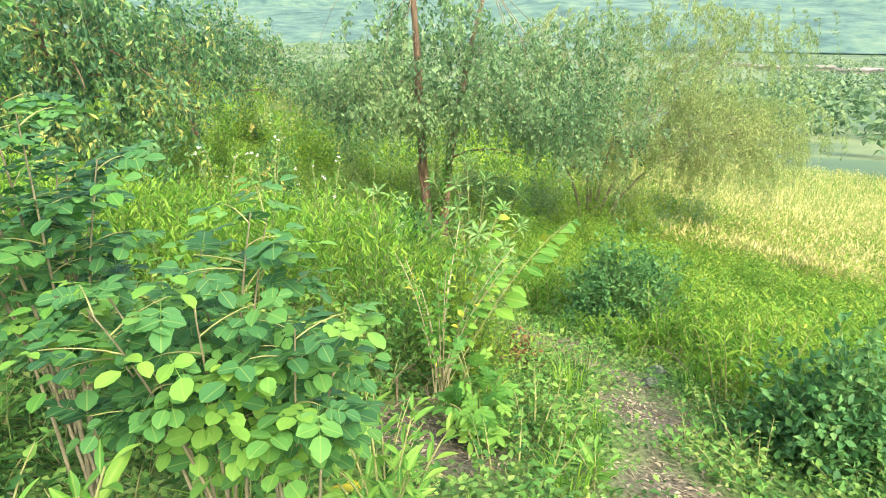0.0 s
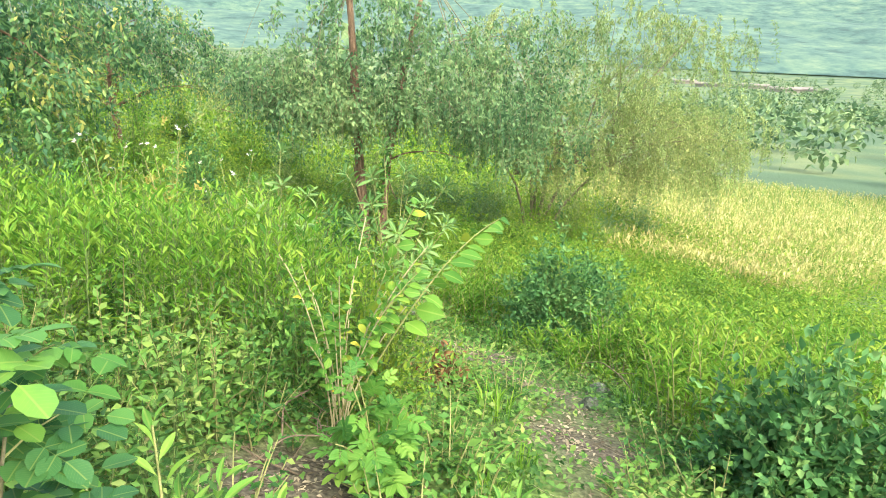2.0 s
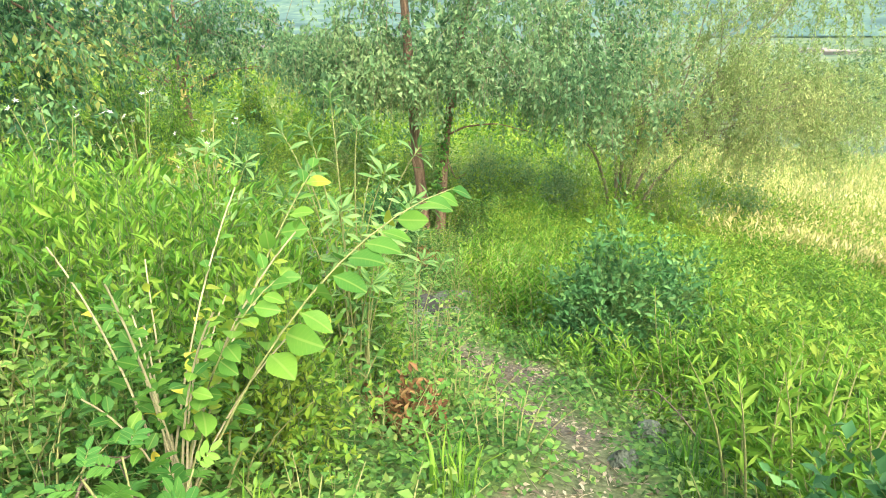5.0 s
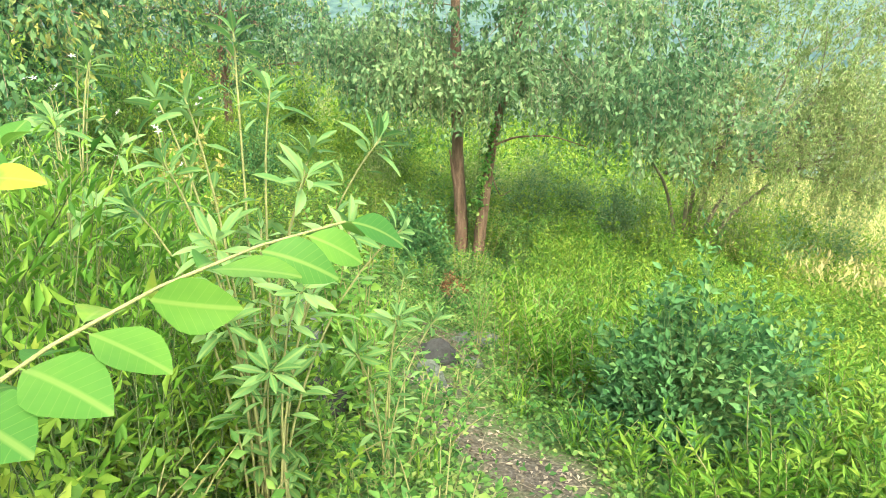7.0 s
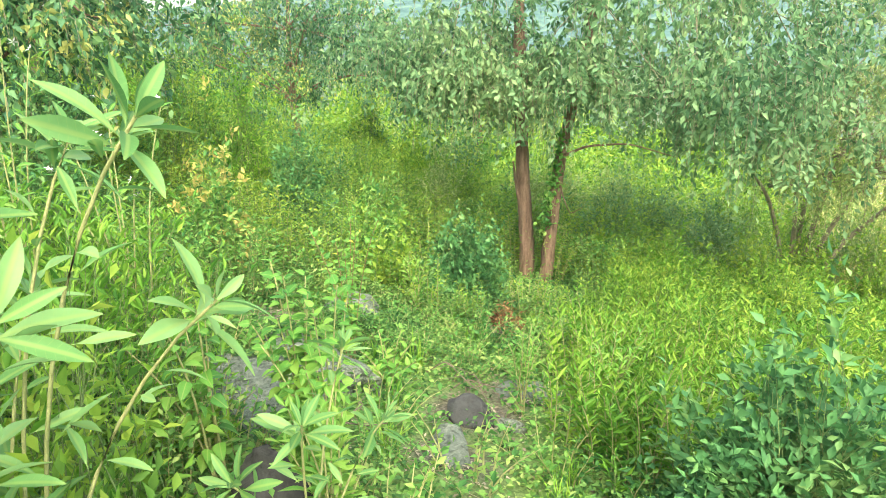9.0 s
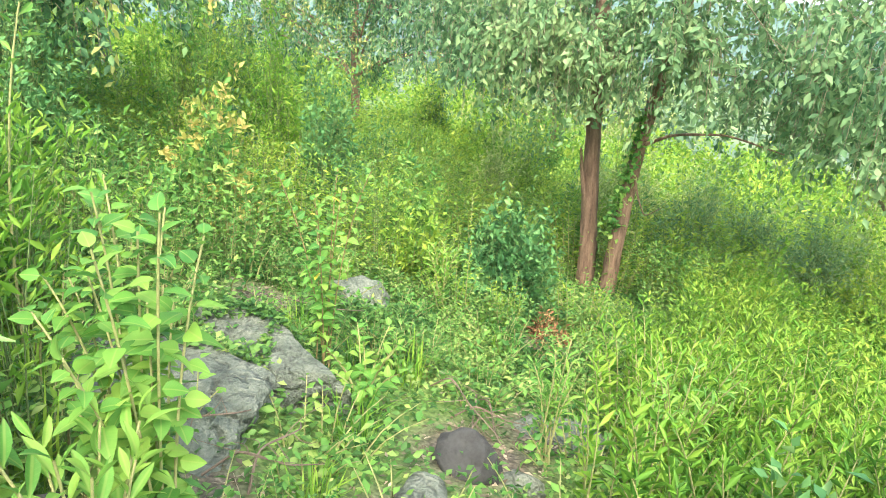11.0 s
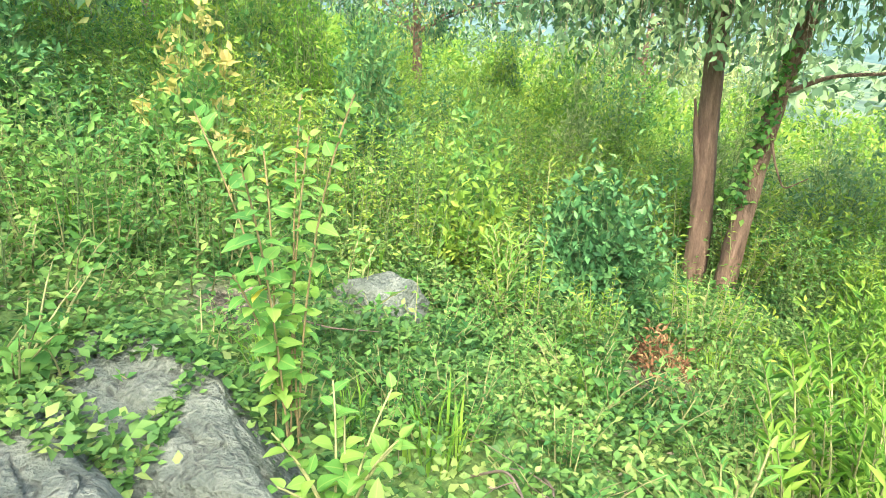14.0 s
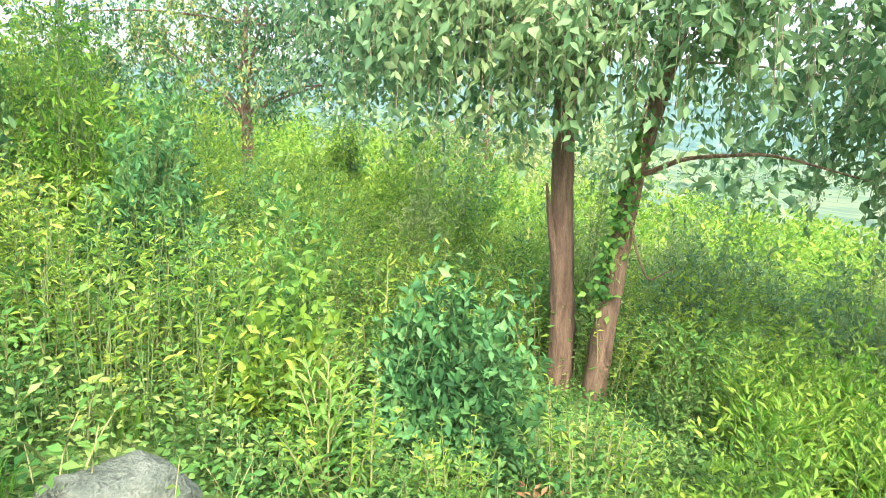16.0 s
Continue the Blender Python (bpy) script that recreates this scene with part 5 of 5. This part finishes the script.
def weed_field(name, label, seed, n, x0, x1, y0, y1, h0, h1, per, leaf_len, leaf_w, mat, rise=0.4, clear=0.6, drift=0.5, lane=12.0, ok=None):
    """Single-stemmed weeds, too many to count, with taller and lower drifts; clear: how far they keep from the path."""
    rng = np.random.default_rng(seed)
    x, y = area_points(rng, n, x0, x1, y0, y1)
    keep = ((np.abs(x - path_x(y)) > clear) | (y > lane)) & (trodden(x, y) < 0.3)
    for a, b, c in KEEP + BUSHES:
        keep &= np.hypot(x - a, y - b) > c
    if ok is not None:
        keep &= ok(x, y)
    x, y = x[keep], y[keep]
    n = len(x)
    wave = 0.5 + 0.5 * np.sin(1.7 * x + 1.1 * y + seed) * np.sin(1.3 * y - 0.9 * x + 2 * seed)
    near = np.clip((np.abs(x - path_x(y)) - 0.4) / 1.6, 0, 1) * 0.6 + 0.4
    near = np.where(y > 11.2, 1.0, near)
    h = near * (h0 + (h1 - h0) * (drift * wave + (1 - drift) * rng.uniform(0, 1, n)))
    A = np.stack([x, y, ground_z(x, y) - 0.02], -1)
    off = rng.normal(0, 0.14, (n, 3)) * h[:, None]
    off[:, 2] = h
    B = A + off
    C = A + off * np.array([0.2, 0.2, 0.6])
    stalk = tubes(curves(A, C, B, 2), 0.0045, 0.0015)
    t = np.clip(np.linspace(0.08, 1, per)[None] + rng.normal(0, 0.03, (n, per)), 0.1, 1)[..., None]
    P = A[:, None] * (1 - t) ** 2 + 2 * C[:, None] * t * (1 - t) + B[:, None] * t ** 2
    ph = np.arange(per)[None] * 2.4 + rng.uniform(0, 6, (n, 1)) + rng.normal(0, 0.3, (n, per))
    reach = 0.17 * rng.uniform(0, 1, (n, per, 1)) * h[:, None, None]
    side = np.stack([np.cos(ph), np.sin(ph), np.zeros_like(ph)], -1)
    P = P + side * reach
    D = side + np.array([0, 0, 1.0]) * (rise + rng.normal(0, 0.3, ph.shape) + 0.5 * (t[..., 0] - 0.5))[..., None]
    ln_ = leaf_len * rng.uniform(0.6, 1.2, n * per)
    scattered(name, label, "weeds", leaves(rng, P.reshape(-1, 3), D.reshape(-1, 3), ln_, ln_ * leaf_w, 0.6, LEAF2_V, LEAF2_T), mat)
    scattered(name + "_stem_cluster", "thin pale green stalks of the weeds", "weeds", stalk, M_STALK)


def gold_grass():
    rng = np.random.default_rng(303)
    u = rng.uniform(0, 1, 42000)
    d = 11 + 60 * u ** 1.7
    a = np.radians(rng.uniform(13, 50, len(u)))
    x, y = d * np.sin(a), 5 + d * np.cos(a)
    keep = (x > 5.4 + 0.8 * np.sin(y)) & (rng.uniform(0, 1, len(x)) < np.clip((x - 4.5) / 3, 0.25, 1))
    x, y, d = x[keep], y[keep], d[keep]
    z = ground_z(x, y)
    h = rng.uniform(0.55, 1.1, len(x))
    P = np.stack([x, y, z], -1)
    D = np.stack([rng.normal(0, 0.2, len(x)), rng.normal(0, 0.2, len(x)), np.ones(len(x))], -1)
    blades = leaves(rng, P, D, h, 0.008 + 0.0006 * d, 1.0, BLADE_V, BLADE_T)
    scattered("ripe_grass", "ripe golden grass on the open slope", "grass", blades, M_GOLD)
    tip = P + unit(D) * h[:, None] * 0.8
    tip, D, d = tip[::2], D[::2], d[::2]
    heads = leaves(rng, tip, D + sphere_dirs(rng, len(tip)) * 0.6, 0.15 * rng.uniform(0.6, 1.4, len(tip)), 0.03 + 0.001 * d, 1.0, LEAF2_V, LEAF2_T)
    scattered("seed_heads", "pale straw-coloured seed heads of the ripe grass", "grass", heads, M_SEED)


def far_scrub():
    rng = np.random.default_rng(304)
    L = []
    for k in range(300):
        d = rng.uniform(17, 75)
        a = np.radians(rng.uniform(-60, 16))
        x, y = d * np.sin(a), 6 + d * np.cos(a)
        r = rng.uniform(0.5, 1.2) * (1 + d / 60)
        n = 170
        dd = sphere_dirs(rng, n)
        dd[:, 2] = np.abs(dd[:, 2])
        P = np.array([x, y, float(ground_z(x, y))]) + dd * rng.uniform(0.5, 1, (n, 1)) * np.array([r, r, r * 1.8])
        L.append(leaves(rng, P, dd + sphere_dirs(rng, n), 0.10 + 0.006 * d, 0.04 + 0.003 * d, 0.8, LEAF2_V, LEAF2_T))
    scattered("slope_scrub", "yellow-green scrub covering the lower slope", "scrub", joined(L), M_LIME)


def valley_woods():
    rng = np.random.default_rng(305)
    L = []
    for k in range(300):
        d = 70 + 930 * rng.uniform(0, 1) ** 1.4
        a = np.radians(rng.uniform(-45, 50))
        if abs(math.sin(d * 0.02 + 3 * a)) < 0.35 and d < 800:
            continue
        x, y = d * np.sin(a), d * np.cos(a)
        h = rng.uniform(5, 11)
        n = 130
        dd = sphere_dirs(rng, n)
        P = np.array([x, y, float(ground_z(x, y)) + h * 0.55]) + dd * rng.uniform(0.5, 1, (n, 1)) * np.array([h * 0.5, h * 0.5, h * 0.5])
        L.append(leaves(rng, P, dd + sphere_dirs(rng, n), h * 0.16, h * 0.1, 0.8, LEAF2_V, LEAF2_T))
    for k in range(150):
        d, a = rng.uniform(140, 720), np.radians(rng.uniform(19, 42))
        x, y = d * np.sin(a), d * np.cos(a)
        h = rng.uniform(4, 10)
        dd = sphere_dirs(rng, 90)
        P = np.array([x, y, float(ground_z(x, y)) + h * 0.5]) + dd * rng.uniform(0.5, 1, (90, 1)) * np.array([h * 0.6, h * 0.6, h * 0.5])
        L.append(leaves(rng, P, dd + sphere_dirs(rng, 90), h * 0.18, h * 0.11, 0.8, LEAF2_V, LEAF2_T))
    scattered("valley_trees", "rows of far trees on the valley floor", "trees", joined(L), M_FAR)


ground_creepers()
rock_creepers()
path_litter()
weed_field("bank_weeds", "tall yellow-green weeds on the bank", 311, 2300, -6, 0.2, 4.3, 8.4, 0.7, 1.45, 24, 0.085, 0.24, M_BRIGHT, rise=1.0, clear=1.3, ok=lambda x, y: (x < -0.6) | (y < 6.4))
weed_field("bank_broad_weeds", "small-leaved green weeds on the bank", 312, 2600, -6, 0.2, 2.3, 9.0, 0.22, 0.6, 17, 0.055, 0.5, M_CREEP, clear=1.2, ok=lambda x, y: (y < 7.4) | (x < -2.2))
weed_field("slope_weeds", "yellow-green weeds covering the slope", 313, 7000, -11, 2.0, 11.0, 24, 0.5, 1.35, 28, 0.062, 0.34, M_LIME, clear=0.7, ok=lambda x, y: (np.hypot(x - 0.1, y - 12.9) > 2.3) | (y > 15.2))
weed_field("slope_green_weeds", "green weeds on the slope", 314, 4200, -9, 1.2, 9.3, 20, 0.4, 1.1, 20, 0.072, 0.42, M_GREEN, clear=0.7, lane=9.8, ok=lambda x, y: (x < -2.3) | (y > 14.0))
weed_field("front_weeds", "low green weeds in front of the dark bush", 318, 2200, -2.6, 1.2, 9.7, 14.6, 0.15, 0.42, 14, 0.055, 0.5, M_CREEP, clear=0.0, lane=9.6)
weed_field("lower_weeds", "bright green lance-leaved weeds below the path", 315, 5200, 1.0, 8.5, 3.2, 17, 0.35, 0.85, 20, 0.095, 0.23, M_BRIGHT, rise=0.9, clear=0.75)
weed_field("lower_lime_weeds", "yellow-green weeds below the path", 316, 2600, 2.2, 8.0, 4.2, 15, 0.35, 0.95, 20, 0.09, 0.34, M_LIME, clear=1.4)
weed_field("wood_weeds", "weeds under and beyond the trees", 317, 3600, -10, 10, 15.2, 36, 0.6, 1.4, 15, 0.12, 0.36, M_LIME)
weed_field("outer_weeds", "low weeds on the open hillside around", 319, 1700, -18, 18, -10, 20, 0.3, 0.7, 9, 0.14, 0.4, M_LIME, clear=1.3, ok=lambda x, y: (x < -7) | (x > 8.5) | (y < 0.5))
weed_field("meadow_weeds", "yellow-green weeds among ripe grass", 320, 1300, 5.0, 15, 8.5, 22, 0.5, 1.15, 20, 0.10, 0.3, M_LIME, clear=1.0)
gold_grass()
far_scrub()
valley_woods()


# ---------------------------------------------------------------- far houses
def house(bearing, dist, length, width, height, label):
    a = radians(bearing)
    x, y = dist * math.sin(a), dist * math.cos(a)
    t = thing("house", pose(x, y, float(ground_z(x, y)), 0, 0, -bearing), label, "house", "far houses in the valley")
    L, W, H = length / 2, width / 2, height
    V = [(-L, -W, -2), (L, -W, -2), (L, W, -2), (-L, W, -2), (-L, -W, H), (L, -W, H), (L, W, H), (-L, W, H)]
    part("wall", (np.array(V, float), np.array([(0, 1, 5, 4), (1, 2, 6, 5), (2, 3, 7, 6), (3, 0, 4, 7)])), M_WALL, t)
    e = 0.8
    R = [(-L - e, -W - e, H), (L + e, -W - e, H), (L + e, W + e, H), (-L - e, W + e, H), (-L - e, 0, H + W * 0.6), (L + e, 0, H + W * 0.6)]
    part("roof", (np.array(R, float), np.array([(0, 1, 5, 4), (2, 3, 4, 5), (0, 4, 3, 3), (1, 2, 5, 5), (0, 3, 2, 1)])[[0, 1, 4]]), M_ROOF, t, "pale sheet roof")


for b, d, l in ((26.5, 640, 34), (29.2, 650, 26), (31.5, 600, 22), (33.2, 610, 24), (24.0, 700, 26), (-18.8, 760, 46), (-21.5, 780, 20)):
    house(b, d, l, 7, 2.2, "far pale house with a low sheet roof")
